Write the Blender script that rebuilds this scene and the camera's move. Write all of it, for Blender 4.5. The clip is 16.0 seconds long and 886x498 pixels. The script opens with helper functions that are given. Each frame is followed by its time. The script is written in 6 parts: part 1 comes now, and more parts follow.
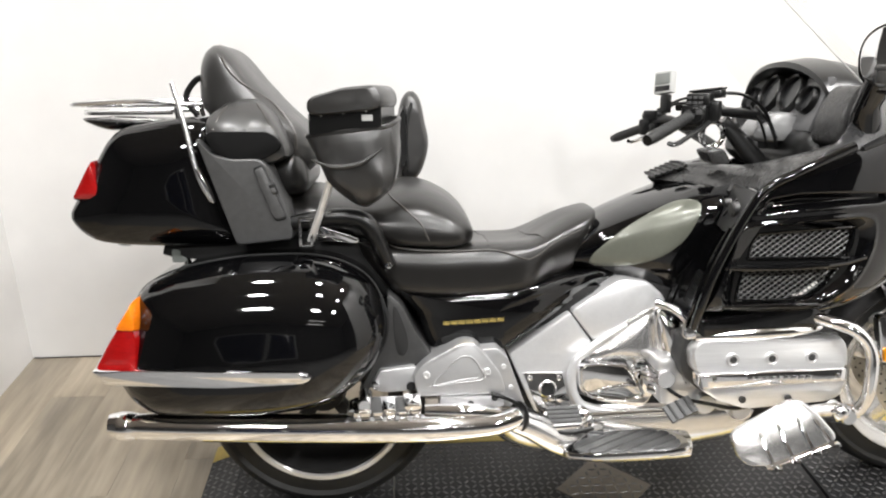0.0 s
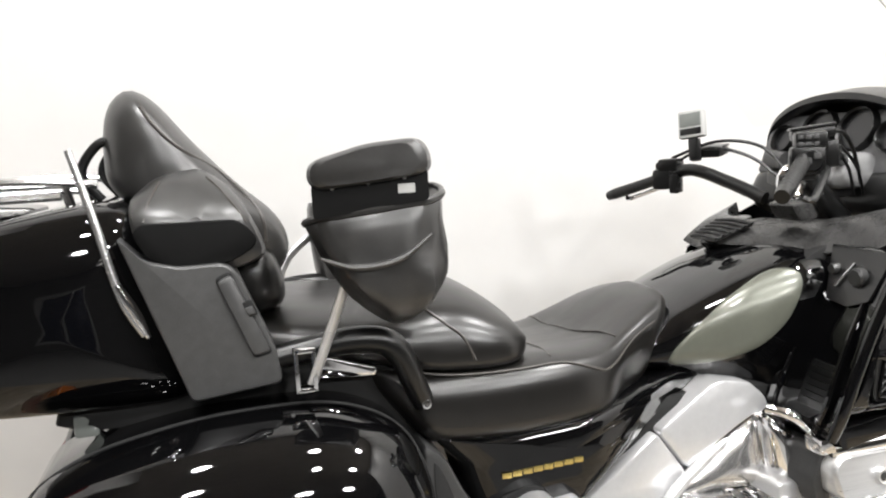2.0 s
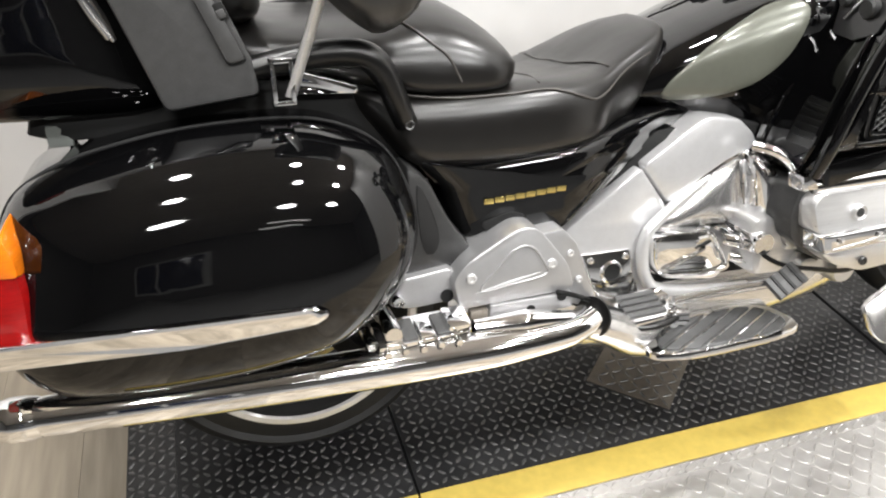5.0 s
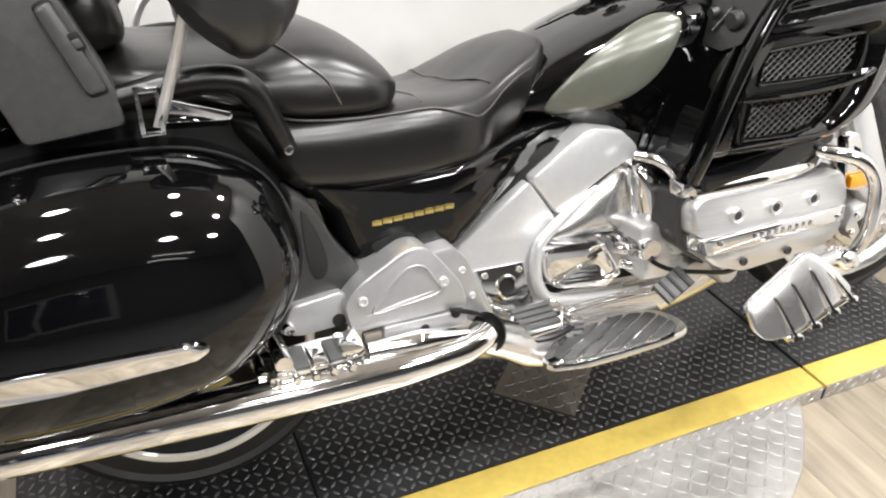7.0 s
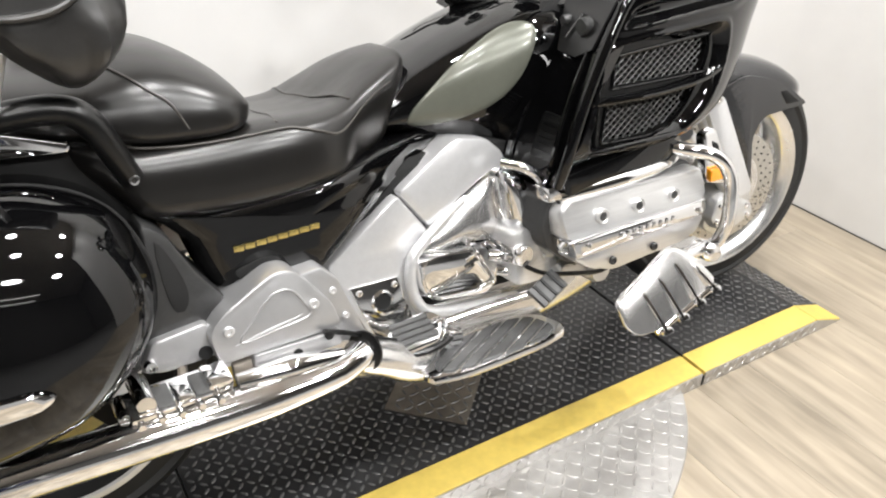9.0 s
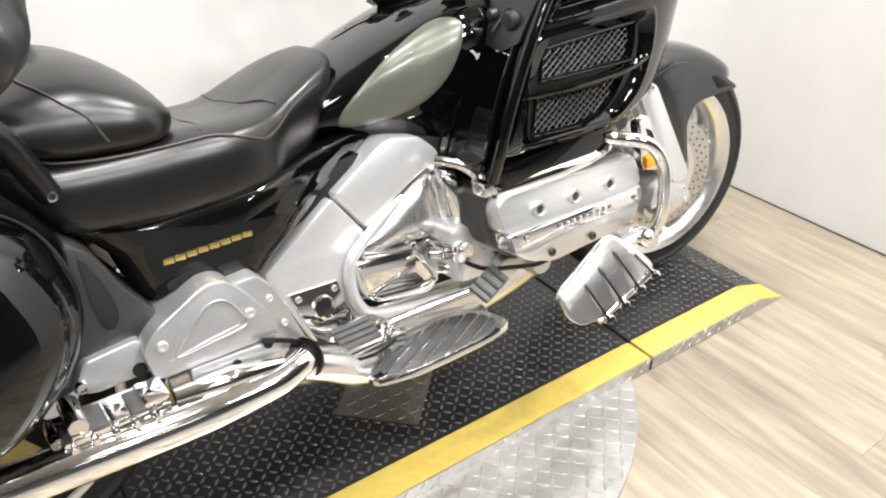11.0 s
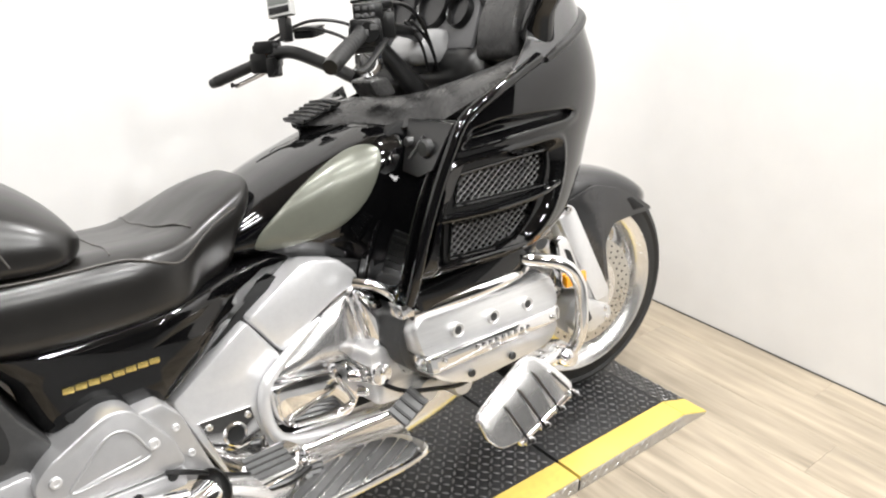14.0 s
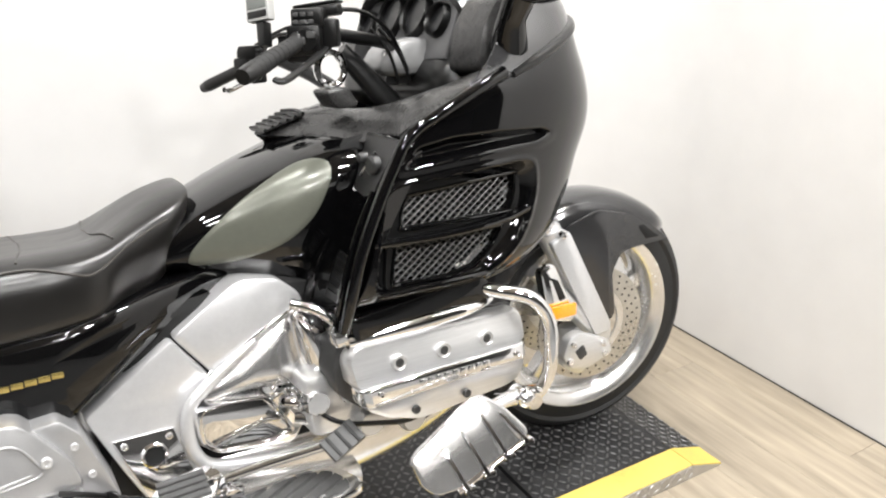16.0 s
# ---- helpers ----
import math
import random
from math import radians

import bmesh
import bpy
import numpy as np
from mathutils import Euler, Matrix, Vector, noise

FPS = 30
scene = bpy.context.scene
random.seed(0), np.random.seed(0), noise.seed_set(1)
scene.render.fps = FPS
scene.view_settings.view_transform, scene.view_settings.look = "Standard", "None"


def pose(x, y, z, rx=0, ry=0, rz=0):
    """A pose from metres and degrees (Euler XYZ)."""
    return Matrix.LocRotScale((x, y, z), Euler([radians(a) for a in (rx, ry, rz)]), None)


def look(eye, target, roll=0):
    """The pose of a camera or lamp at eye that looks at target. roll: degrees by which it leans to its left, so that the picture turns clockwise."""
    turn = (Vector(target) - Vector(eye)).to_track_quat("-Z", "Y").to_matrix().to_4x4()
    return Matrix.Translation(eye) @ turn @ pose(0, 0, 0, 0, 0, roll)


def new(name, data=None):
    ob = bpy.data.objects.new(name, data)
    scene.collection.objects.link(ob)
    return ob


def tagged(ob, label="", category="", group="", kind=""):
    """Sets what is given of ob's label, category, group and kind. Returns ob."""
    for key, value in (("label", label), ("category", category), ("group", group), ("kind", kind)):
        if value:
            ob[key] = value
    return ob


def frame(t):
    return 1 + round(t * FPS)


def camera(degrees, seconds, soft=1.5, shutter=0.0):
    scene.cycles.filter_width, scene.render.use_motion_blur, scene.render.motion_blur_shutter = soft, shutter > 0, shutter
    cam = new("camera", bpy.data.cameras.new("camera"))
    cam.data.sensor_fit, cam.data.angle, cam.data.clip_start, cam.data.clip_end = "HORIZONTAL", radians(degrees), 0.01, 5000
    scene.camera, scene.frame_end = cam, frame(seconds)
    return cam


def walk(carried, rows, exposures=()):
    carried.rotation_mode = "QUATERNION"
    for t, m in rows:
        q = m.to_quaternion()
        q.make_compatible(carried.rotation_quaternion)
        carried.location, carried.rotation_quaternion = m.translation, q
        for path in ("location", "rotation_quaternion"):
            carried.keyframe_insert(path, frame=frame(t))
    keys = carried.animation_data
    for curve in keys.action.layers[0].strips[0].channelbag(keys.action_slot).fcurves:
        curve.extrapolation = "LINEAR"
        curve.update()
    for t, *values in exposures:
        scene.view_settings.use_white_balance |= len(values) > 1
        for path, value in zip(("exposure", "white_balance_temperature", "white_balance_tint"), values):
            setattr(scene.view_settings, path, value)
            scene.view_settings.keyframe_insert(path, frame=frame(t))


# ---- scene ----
from mathutils.bvhtree import BVHTree

cam = camera(59.3, 16.0, soft=2.1)
EXPOSE = [(0.0, -0.02), (4.0, 0.0), (8.5, -0.04), (11.0, 0.06), (14.0, 0.08), (16.0, -0.03)]
PATH = [
    (0, (0.191, -1.75, 1.426), (0.316, 0.111, 0.703), -0.0),
    (0.5, (0.165, -1.509, 1.378), (0.332, 0.376, 0.729), -1.1),
    (1, (0.109, -1.327, 1.354), (0.363, 0.545, 0.696), -0.0),
    (1.5, (-0.021, -1.193, 1.331), (0.508, 0.655, 0.779), -1.7),
    (2, (-0.103, -1.152, 1.324), (0.462, 0.677, 0.744), -0.5),
    (2.5, (-0.128, -1.138, 1.316), (0.377, 0.688, 0.676), 0.6),
    (3, (-0.129, -1.132, 1.277), (0.343, 0.632, 0.46), 0.3),
    (3.5, (-0.129, -1.135, 1.252), (0.335, 0.529, 0.245), 1.5),
    (4, (-0.125, -1.148, 1.242), (0.351, 0.464, 0.157), 1.8),
    (4.2, (-0.12, -1.153, 1.233), (0.359, 0.448, 0.135), 1.6),
    (6.5, (-0.047, -1.157, 1.254), (0.606, 0.393, 0.172), 1.9),
    (7, (-0.037, -1.158, 1.25), (0.667, 0.376, 0.176), 1.9),
    (7.5, (-0.02, -1.159, 1.249), (0.727, 0.347, 0.165), 1.5),
    (8, (0.0, -1.167, 1.25), (0.824, 0.309, 0.181), 1.4),
    (8.5, (0.018, -1.169, 1.256), (0.899, 0.284, 0.2), 1.8),
    (11, (0.064, -1.183, 1.254), (1.065, 0.193, 0.202), 0.8),
    (11.5, (0.081, -1.188, 1.254), (1.127, 0.16, 0.21), 0.5),
    (12, (0.091, -1.191, 1.254), (1.18, 0.139, 0.231), 1.2),
    (12.5, (0.096, -1.193, 1.264), (1.225, 0.149, 0.303), 2.0),
    (13, (0.101, -1.205, 1.268), (1.27, 0.163, 0.396), 2.2),
    (13.5, (0.102, -1.207, 1.271), (1.284, 0.182, 0.45), 2.4),
    (14, (0.103, -1.208, 1.273), (1.293, 0.19, 0.479), 2.4),
    (14.5, (0.102, -1.203, 1.271), (1.29, 0.197, 0.477), 2.5),
    (15, (0.132, -1.21, 1.263), (1.299, 0.196, 0.451), 0.9),
    (15.5, (0.248, -1.255, 1.277), (1.339, 0.234, 0.507), 3.1),
    (16, (0.373, -1.266, 1.275), (1.37, 0.276, 0.484), 2.7),
]
walk(cam, [(t, look(eye, target, roll)) for t, eye, target, roll in PATH], EXPOSE)

# ---------------------------------------------------------------- light
world = bpy.data.worlds.new("world")
scene.world = world
world.use_nodes = True
world.node_tree.nodes["Background"].inputs["Color"].default_value = (1.0, 0.97, 0.93, 1)
world.node_tree.nodes["Background"].inputs["Strength"].default_value = 0.03


# ---------------------------------------------------------------- materials
def material(name, colour, rough=0.5, metal=0.0, grain=0.0, scale=40.0, bump=0.0, coat=0.0, rough_var=0.0, detail=6.0,
             spec=0.5, stretch=(1, 1, 1), dark=0.6, per_piece=0.0, wave=0.0):
    """A principled material with noise in colour, roughness and relief, at two scales."""
    m = bpy.data.materials.new(name)
    m.use_nodes = True
    n, k = m.node_tree.nodes, m.node_tree.links
    p = n["Principled BSDF"]
    p.inputs["Base Color"].default_value = (*colour, 1)
    p.inputs["Roughness"].default_value = rough
    p.inputs["Metallic"].default_value = metal
    p.inputs["Coat Weight"].default_value = coat
    p.inputs["Coat Roughness"].default_value = 0.02
    p.inputs["Specular IOR Level"].default_value = spec
    tc = n.new("ShaderNodeTexCoord")
    mp = n.new("ShaderNodeMapping")
    mp.inputs["Scale"].default_value = stretch
    k.new(tc.outputs["Object"], mp.inputs["Vector"])
    fine = n.new("ShaderNodeTexNoise")
    fine.inputs["Scale"].default_value, fine.inputs["Detail"].default_value = scale, detail
    k.new(mp.outputs[0], fine.inputs["Vector"])
    wide = n.new("ShaderNodeTexNoise")
    wide.inputs["Scale"].default_value, wide.inputs["Detail"].default_value = scale / 9, 3
    k.new(mp.outputs[0], wide.inputs["Vector"])
    add = n.new("ShaderNodeMath")
    add.operation = "ADD"
    k.new(fine.outputs["Fac"], add.inputs[0])
    k.new(wide.outputs["Fac"], add.inputs[1])
    half = n.new("ShaderNodeMapRange")
    half.inputs["From Min"].default_value, half.inputs["From Max"].default_value = 0.6, 1.4
    k.new(add.outputs[0], half.inputs["Value"])
    if grain:
        mix = n.new("ShaderNodeMix")
        mix.data_type = "RGBA"
        mix.inputs[6].default_value = (*[c * (1 - grain * dark) for c in colour], 1)
        mix.inputs[7].default_value = (*[min(1, c * (1 + grain)) for c in colour], 1)
        k.new(half.outputs[0], mix.inputs[0])
        out = mix.outputs[2]
        if per_piece:
            info = n.new("ShaderNodeObjectInfo")
            far = n.new("ShaderNodeVectorMath")
            far.operation = "SCALE"
            far.inputs[0].default_value = (37.0, 19.0, 53.0)
            k.new(info.outputs["Random"], far.inputs["Scale"])
            k.new(far.outputs[0], mp.inputs["Location"])
            hsv = n.new("ShaderNodeHueSaturation")
            mr = n.new("ShaderNodeMapRange")
            mr.inputs["To Min"].default_value, mr.inputs["To Max"].default_value = 1 - per_piece, 1 + per_piece
            k.new(info.outputs["Random"], mr.inputs["Value"])
            k.new(mr.outputs[0], hsv.inputs["Value"])
            k.new(out, hsv.inputs["Color"])
            out = hsv.outputs[0]
        k.new(out, p.inputs["Base Color"])
    if rough_var:
        mr = n.new("ShaderNodeMapRange")
        mr.inputs["To Min"].default_value, mr.inputs["To Max"].default_value = max(0, rough - rough_var), min(1, rough + rough_var)
        k.new(half.outputs[0], mr.inputs["Value"])
        k.new(mr.outputs[0], p.inputs["Roughness"])
    if bump:
        b = n.new("ShaderNodeBump")
        b.inputs["Strength"].default_value, b.inputs["Distance"].default_value = 1.0, bump
        k.new(fine.outputs["Fac"], b.inputs["Height"])
        k.new(b.outputs[0], p.inputs["Normal"])
        if wave:
            fold = n.new("ShaderNodeTexNoise")
            fold.inputs["Scale"].default_value, fold.inputs["Detail"].default_value, fold.inputs["Distortion"].default_value = 9, 1.5, 0.4
            k.new(tc.outputs["Object"], fold.inputs["Vector"])
            b2 = n.new("ShaderNodeBump")
            b2.inputs["Strength"].default_value, b2.inputs["Distance"].default_value = 1.0, wave
            k.new(fold.outputs["Fac"], b2.inputs["Height"])
            k.new(b2.outputs[0], b.inputs["Normal"])
    return m


def glow(name, colour, strength):
    m = bpy.data.materials.new(name)
    m.use_nodes = True
    p = m.node_tree.nodes["Principled BSDF"]
    p.inputs["Base Color"].default_value = (*colour, 1)
    p.inputs["Emission Color"].default_value = (*colour, 1)
    p.inputs["Emission Strength"].default_value = strength
    return m


def screen_glass(name):
    """Thin clear plastic: it lets light through and mirrors a little."""
    m = bpy.data.materials.new(name)
    m.use_nodes = True
    n, k = m.node_tree.nodes, m.node_tree.links
    n.remove(n["Principled BSDF"])
    a, b, mix = n.new("ShaderNodeBsdfTransparent"), n.new("ShaderNodeBsdfGlossy"), n.new("ShaderNodeMixShader")
    a.inputs["Color"].default_value = (0.93, 0.925, 0.91, 1)
    b.inputs["Roughness"].default_value = 0.02
    mix.inputs[0].default_value = 0.05
    k.new(a.outputs[0], mix.inputs[1])
    k.new(b.outputs[0], mix.inputs[2])
    k.new(mix.outputs[0], n["Material Output"].inputs["Surface"])
    return m


BLACK = material("black gloss paint", (0.0018, 0.0018, 0.002), 0.03, grain=0.3, scale=30, rough_var=0.012, spec=0.55)
GREY_PLASTIC = material("grey textured plastic", (0.058, 0.058, 0.058), 0.36, grain=0.25, scale=600, bump=0.0001, rough_var=0.04)
SHELL = material("charcoal satin plastic", (0.030, 0.0295, 0.029), 0.28, grain=0.2, scale=500, bump=0.00006, rough_var=0.04)
DASH = material("dark grey dash plastic", (0.085, 0.085, 0.087), 0.34, grain=0.15, scale=300, bump=0.00006, rough_var=0.03)
DARK_PLASTIC = material("black plastic", (0.0035, 0.0035, 0.0035), 0.30, grain=0.2, scale=200, bump=0.00004, rough_var=0.02)
LEATHER = material("black leather", (0.0062, 0.0057, 0.0052), 0.30, grain=0.25, scale=300, bump=0.00002, spec=0.62, wave=0.0036, rough_var=0.02)
VINYL = material("dark grey vinyl", (0.021, 0.0203, 0.0196), 0.34, grain=0.3, scale=260, bump=0.00003, spec=0.8, wave=0.0022, rough_var=0.05)
PIPING = material("leather piping", (0.045, 0.041, 0.037), 0.35, grain=0.2, scale=200)
CHROME = material("chrome", (0.92, 0.92, 0.925), 0.05, 1.0, grain=0.04, scale=60, rough_var=0.03)
BRUSHED = material("brushed aluminium", (0.70, 0.70, 0.70), 0.33, 0.8, grain=0.12, scale=90, bump=0.00006, rough_var=0.06, stretch=(1, 6, 30))
SILVER = material("silver paint", (0.68, 0.68, 0.685), 0.32, 0.6, grain=0.06, scale=900, coat=0.4, rough_var=0.03)
FRAME_GREY = material("cast grey aluminium", (0.055, 0.055, 0.055), 0.36, 0.5, grain=0.2, scale=300, bump=0.0001)
CAST = material("satin cast silver", (0.46, 0.46, 0.465), 0.36, 0.65, grain=0.08, scale=500, rough_var=0.04)
INSERT = material("grey-green deflector paint", (0.120, 0.125, 0.102), 0.30, 0.25, grain=0.08, scale=800, spec=0.5, coat=0.2)
ALLOY = material("polished alloy", (0.78, 0.775, 0.77), 0.24, 0.9, grain=0.1, scale=80, rough_var=0.06)
SATIN = material("satin chrome", (0.78, 0.775, 0.77), 0.20, 0.92, grain=0.05, scale=20, rough_var=0.03)
RUBBER = material("tyre rubber", (0.009, 0.009, 0.009), 0.6, grain=0.3, scale=80, bump=0.0004)
RED = material("red lens", (0.24, 0.004, 0.004), 0.10, grain=0.35, scale=60, coat=1.0, bump=0.0004, stretch=(1, 1, 6))
ORANGE = material("amber lens", (0.70, 0.17, 0.006), 0.12, grain=0.3, scale=60, coat=1.0, bump=0.0003, stretch=(1, 1, 6))
AMBER = material("amber reflector", (0.78, 0.30, 0.012), 0.15, grain=0.3, scale=120, coat=1.0, bump=0.0003)
GOLD = material("gold letters", (0.75, 0.58, 0.2), 0.25, 0.9, grain=0.1, scale=200)
STEEL = material("steel disc", (0.55, 0.53, 0.49), 0.32, 0.9, grain=0.2, scale=120, rough_var=0.1)
MESH = material("grille wire", (0.085, 0.085, 0.085), 0.4, 0.6, grain=0.3, scale=120)
GRILLE = material("black speaker cloth", (0.003, 0.003, 0.003), 0.85, grain=0.3, scale=400, bump=0.0001, spec=0.15)
# Near black: the shade in gaps, holes and recesses is put into this colour.
VOID = material("shade of recesses and dark joints", (0.004, 0.004, 0.004), 0.8, grain=0.2, scale=60)
WALL = material("white painted wall", (0.690, 0.682, 0.672), 0.55, grain=0.05, scale=9, bump=0.0006, rough_var=0.05)
CEIL = material("pale ceiling", (0.36, 0.325, 0.285), 0.8, grain=0.2, scale=6)
CONCRETE = material("grey shop floor", (0.17, 0.168, 0.165), 0.5, grain=0.3, scale=7, bump=0.0004, rough_var=0.1)
# Dark colour stands in for the unlit room that the black paint mirrors.
SHOP = material("out-of-view workshop wall with dimness put into its colour", (0.075, 0.073, 0.07), 0.75, grain=0.25, scale=5)
WOOD = material("vinyl oak plank", (0.275, 0.233, 0.177), 0.33, grain=0.7, scale=9, bump=0.0002, stretch=(4.0, 0.4, 1), per_piece=0.09, rough_var=0.06, detail=5)
TREAD = material("black tread plate", (0.020, 0.020, 0.021), 0.42, 0.3, grain=0.4, scale=40, bump=0.0002, rough_var=0.1)
# Brighter than the black deck: light caught by raised lugs is put into colour.
TREAD_LUG = material("tread lug with caught light in its colour", (0.11, 0.11, 0.11), 0.38, 0.6, grain=0.7, scale=30)
YELLOW = material("yellow safety paint", (0.62, 0.465, 0.105), 0.5, grain=0.2, scale=55, bump=0.0005, rough_var=0.1)
PLATE = material("bare tread plate", (0.50, 0.49, 0.475), 0.42, 0.85, grain=0.25, scale=40, rough_var=0.1)
RUSTY = material("dull steel plate", (0.2, 0.18, 0.155), 0.45, 0.8, grain=0.3, scale=50, rough_var=0.1)
GLASS = screen_glass("clear screen")
GAUGE = material("gauge face", (0.006, 0.006, 0.007), 0.35, grain=0.2, scale=150, coat=0.15)
CASE = material("grey plastic case", (0.42, 0.42, 0.41), 0.4, grain=0.08, scale=200)
SCREEN = material("lcd", (0.16, 0.17, 0.16), 0.12, grain=0.1, scale=60)
PANE = material("dark blue window pane", (0.012, 0.018, 0.045), 0.06, grain=0.2, scale=6)
MIRROR = material("mirror glass", (0.9, 0.9, 0.9), 0.01, 1.0)
PANEL = material("grey glossy console plastic", (0.20, 0.20, 0.20), 0.22, grain=0.1, scale=60, coat=0.3)
PAD = material("grey rubber pad", (0.055, 0.055, 0.055), 0.4, grain=0.25, scale=120, bump=0.0002)
TITAN = material("satin titanium paint", (0.035, 0.035, 0.036), 0.16, 0.3, grain=0.1, scale=700, coat=0.6)


# ---------------------------------------------------------------- mesh helpers
def part(name, bm, mat, parent=None, label="", smooth=35):
    """Links a bmesh as one mesh object under a thing or a part."""
    bmesh.ops.recalc_face_normals(bm, faces=bm.faces)
    for f in bm.faces:
        f.smooth = smooth > 0
    if smooth > 0:
        for e in bm.edges:
            if len(e.link_faces) == 2 and e.calc_face_angle(0) > radians(smooth):
                e.smooth = False
    me = bpy.data.meshes.new(name)
    bm.to_mesh(me)
    bm.free()
    me.materials.append(mat)
    ob = new(name, me)
    if parent:
        ob.parent = parent
    if label:
        ob["label"] = label
    return ob


def thing(name, label, category, m=None, group="", kind=""):
    ob = new(name)
    if m is not None:
        ob.matrix_world = m
    return tagged(ob, label, category, group, kind)


def smooth_loop(pts, n=64, closed=True):
    """Catmull-Rom through pts, resampled to n points of even spacing."""
    P = [Vector((*p, 0)) if len(p) == 2 else Vector(p) for p in pts]
    c, out = len(P), []
    for i in range(c if closed else c - 1):
        if closed:
            a, b, d, e = P[i - 1], P[i], P[(i + 1) % c], P[(i + 2) % c]
        else:
            a, b, d, e = P[max(i - 1, 0)], P[i], P[i + 1], P[min(i + 2, c - 1)]
        for j in range(12):
            u = j / 12
            out.append(0.5 * (2 * b + (d - a) * u + (2 * a - 5 * b + 4 * d - e) * u * u + (3 * b - a - 3 * d + e) * u ** 3))
    out.append(out[0].copy() if closed else P[-1].copy())
    length = [0.0]
    for p, q in zip(out, out[1:]):
        length.append(length[-1] + (q - p).length)
    res, j = [], 0
    for i in range(n):
        s = length[-1] * i / (n if closed else n - 1)
        while j < len(length) - 2 and length[j + 1] < s:
            j += 1
        d = length[j + 1] - length[j]
        res.append(out[j].lerp(out[j + 1], (s - length[j]) / d if d else 0))
    return res


def sharp_loop(pts, r=0.006, k=3):
    """A polygon with rounded corners of radius about r."""
    P, out = [Vector((*p, 0)) for p in pts], []
    for i, p in enumerate(P):
        a, b = P[i - 1] - p, P[(i + 1) % len(P)] - p
        ra, rb = min(r, a.length * 0.45), min(r, b.length * 0.45)
        s, e = p + a.normalized() * ra, p + b.normalized() * rb
        for j in range(k + 1):
            u = j / k
            out.append((1 - u) ** 2 * s + 2 * u * (1 - u) * p + u * u * e)
    return out


def loft(rings, caps=True, closed=True):
    bm = bmesh.new()
    R = [[bm.verts.new(p) for p in ring] for ring in rings]
    n = len(R[0])
    for a, b in zip(R, R[1:]):
        for i in range(n if closed else n - 1):
            j = (i + 1) % n
            bm.faces.new((a[i], a[j], b[j], b[i]))
    if caps:
        bm.faces.new(R[0])
        bm.faces.new(R[-1])
    return bm


def puff(outline, layers, centre=None):
    """Rings of an (x, z) outline at several y, each scaled about its middle: a cushioned or domed body. layers: (y, scale)."""
    c = Vector((*centre, 0)) if centre else sum(outline, Vector()) / len(outline)
    return loft([[Vector((c.x + (p.x - c.x) * s, y, c.y + (p.y - c.y) * s)) for p in outline] for y, s in layers])


def plate(outline, y0, y1, r=0.004):
    """A plate of an (x, z) outline from y0 to y1 (outer face), its outer rim rounded by an inset of about r."""
    c = sum(outline, Vector()) / len(outline)
    size = sum((p - c).length for p in outline) / len(outline)
    d, q = (1 if y1 > y0 else -1), r / size
    return puff(outline, [(y0, 1), (y1 - d * r, 1), (y1 - d * r * 0.3, 1 - q * 0.3), (y1, 1 - q)])


def tube(pts, r, n=14, seg=40, closed=False, flat=1.0):
    """A round bar along a smooth curve. r: a radius, or one for each given point."""
    C = smooth_loop(pts, seg, closed)
    rad = r if isinstance(r, (list, tuple)) else [r, r]
    rings = []
    side = None
    for i, p in enumerate(C):
        a, b = (C[i - 1], C[(i + 1) % seg]) if closed else (C[max(i - 1, 0)], C[min(i + 1, seg - 1)])
        t = (b - a).normalized()
        if side is None:
            side = t.orthogonal().normalized()
        side = (side - t * side.dot(t)).normalized()
        up = t.cross(side)
        u = i / (seg - 1) * (len(rad) - 1)
        j = min(int(u), len(rad) - 2)
        q = rad[j] + (rad[j + 1] - rad[j]) * (u - j)
        rings.append([p + side * math.cos(2 * math.pi * h / n) * q + up * math.sin(2 * math.pi * h / n) * q * flat for h in range(n)])
    if closed:
        rings.append(rings[0])
        bm = loft(rings, caps=False)
        bmesh.ops.remove_doubles(bm, verts=bm.verts, dist=1e-6)
        return bm
    return loft(rings)


def lathe(profile, n=64, centre=(0, 0, 0), closed=True):
    """Turns a profile of (radius, y) about the y axis."""
    cx, cy, cz = centre
    rings = []
    for i in range(n):
        a = 2 * math.pi * i / n
        rings.append([Vector((cx + r * math.cos(a), cy + y, cz + r * math.sin(a))) for r, y in profile])
    rings.append(rings[0])
    bm = loft(rings, caps=False, closed=closed)
    bmesh.ops.remove_doubles(bm, verts=bm.verts, dist=1e-6)
    return bm


def box(x0, x1, y0, y1, z0, z1, bevel=0.002, m=None):
    bm = bmesh.new()
    bmesh.ops.create_cube(bm, size=1)
    for v in bm.verts:
        v.co = Vector(((x0 + x1) / 2 + v.co.x * (x1 - x0), (y0 + y1) / 2 + v.co.y * (y1 - y0), (z0 + z1) / 2 + v.co.z * (z1 - z0)))
    if bevel:
        bmesh.ops.bevel(bm, geom=bm.edges[:], offset=bevel, segments=2, affect="EDGES", profile=0.6)
    if m is not None:
        bm.transform(m)
    return bm


def bolt(x, y, z, r=0.007, h=0.004):
    """A domed hex-socket bolt head that faces -y."""
    bm = lathe([(0.0001, -h * 0.35), (r * 0.45, -h * 0.35), (r * 0.5, -h), (r * 0.85, -h * 0.95), (r, -h * 0.5), (r, h), (0.0001, h)], 18, (x, y, z))
    return bm


def join(*bms):
    out = bmesh.new()
    for b in bms:
        me = bpy.data.meshes.new("tmp")
        b.to_mesh(me)
        b.free()
        out.from_mesh(me)
        bpy.data.meshes.remove(me)
    return out


def ease(u):
    """A smooth step from 0 to 1."""
    u = min(1.0, max(0.0, u))
    return u * u * (3 - 2 * u)


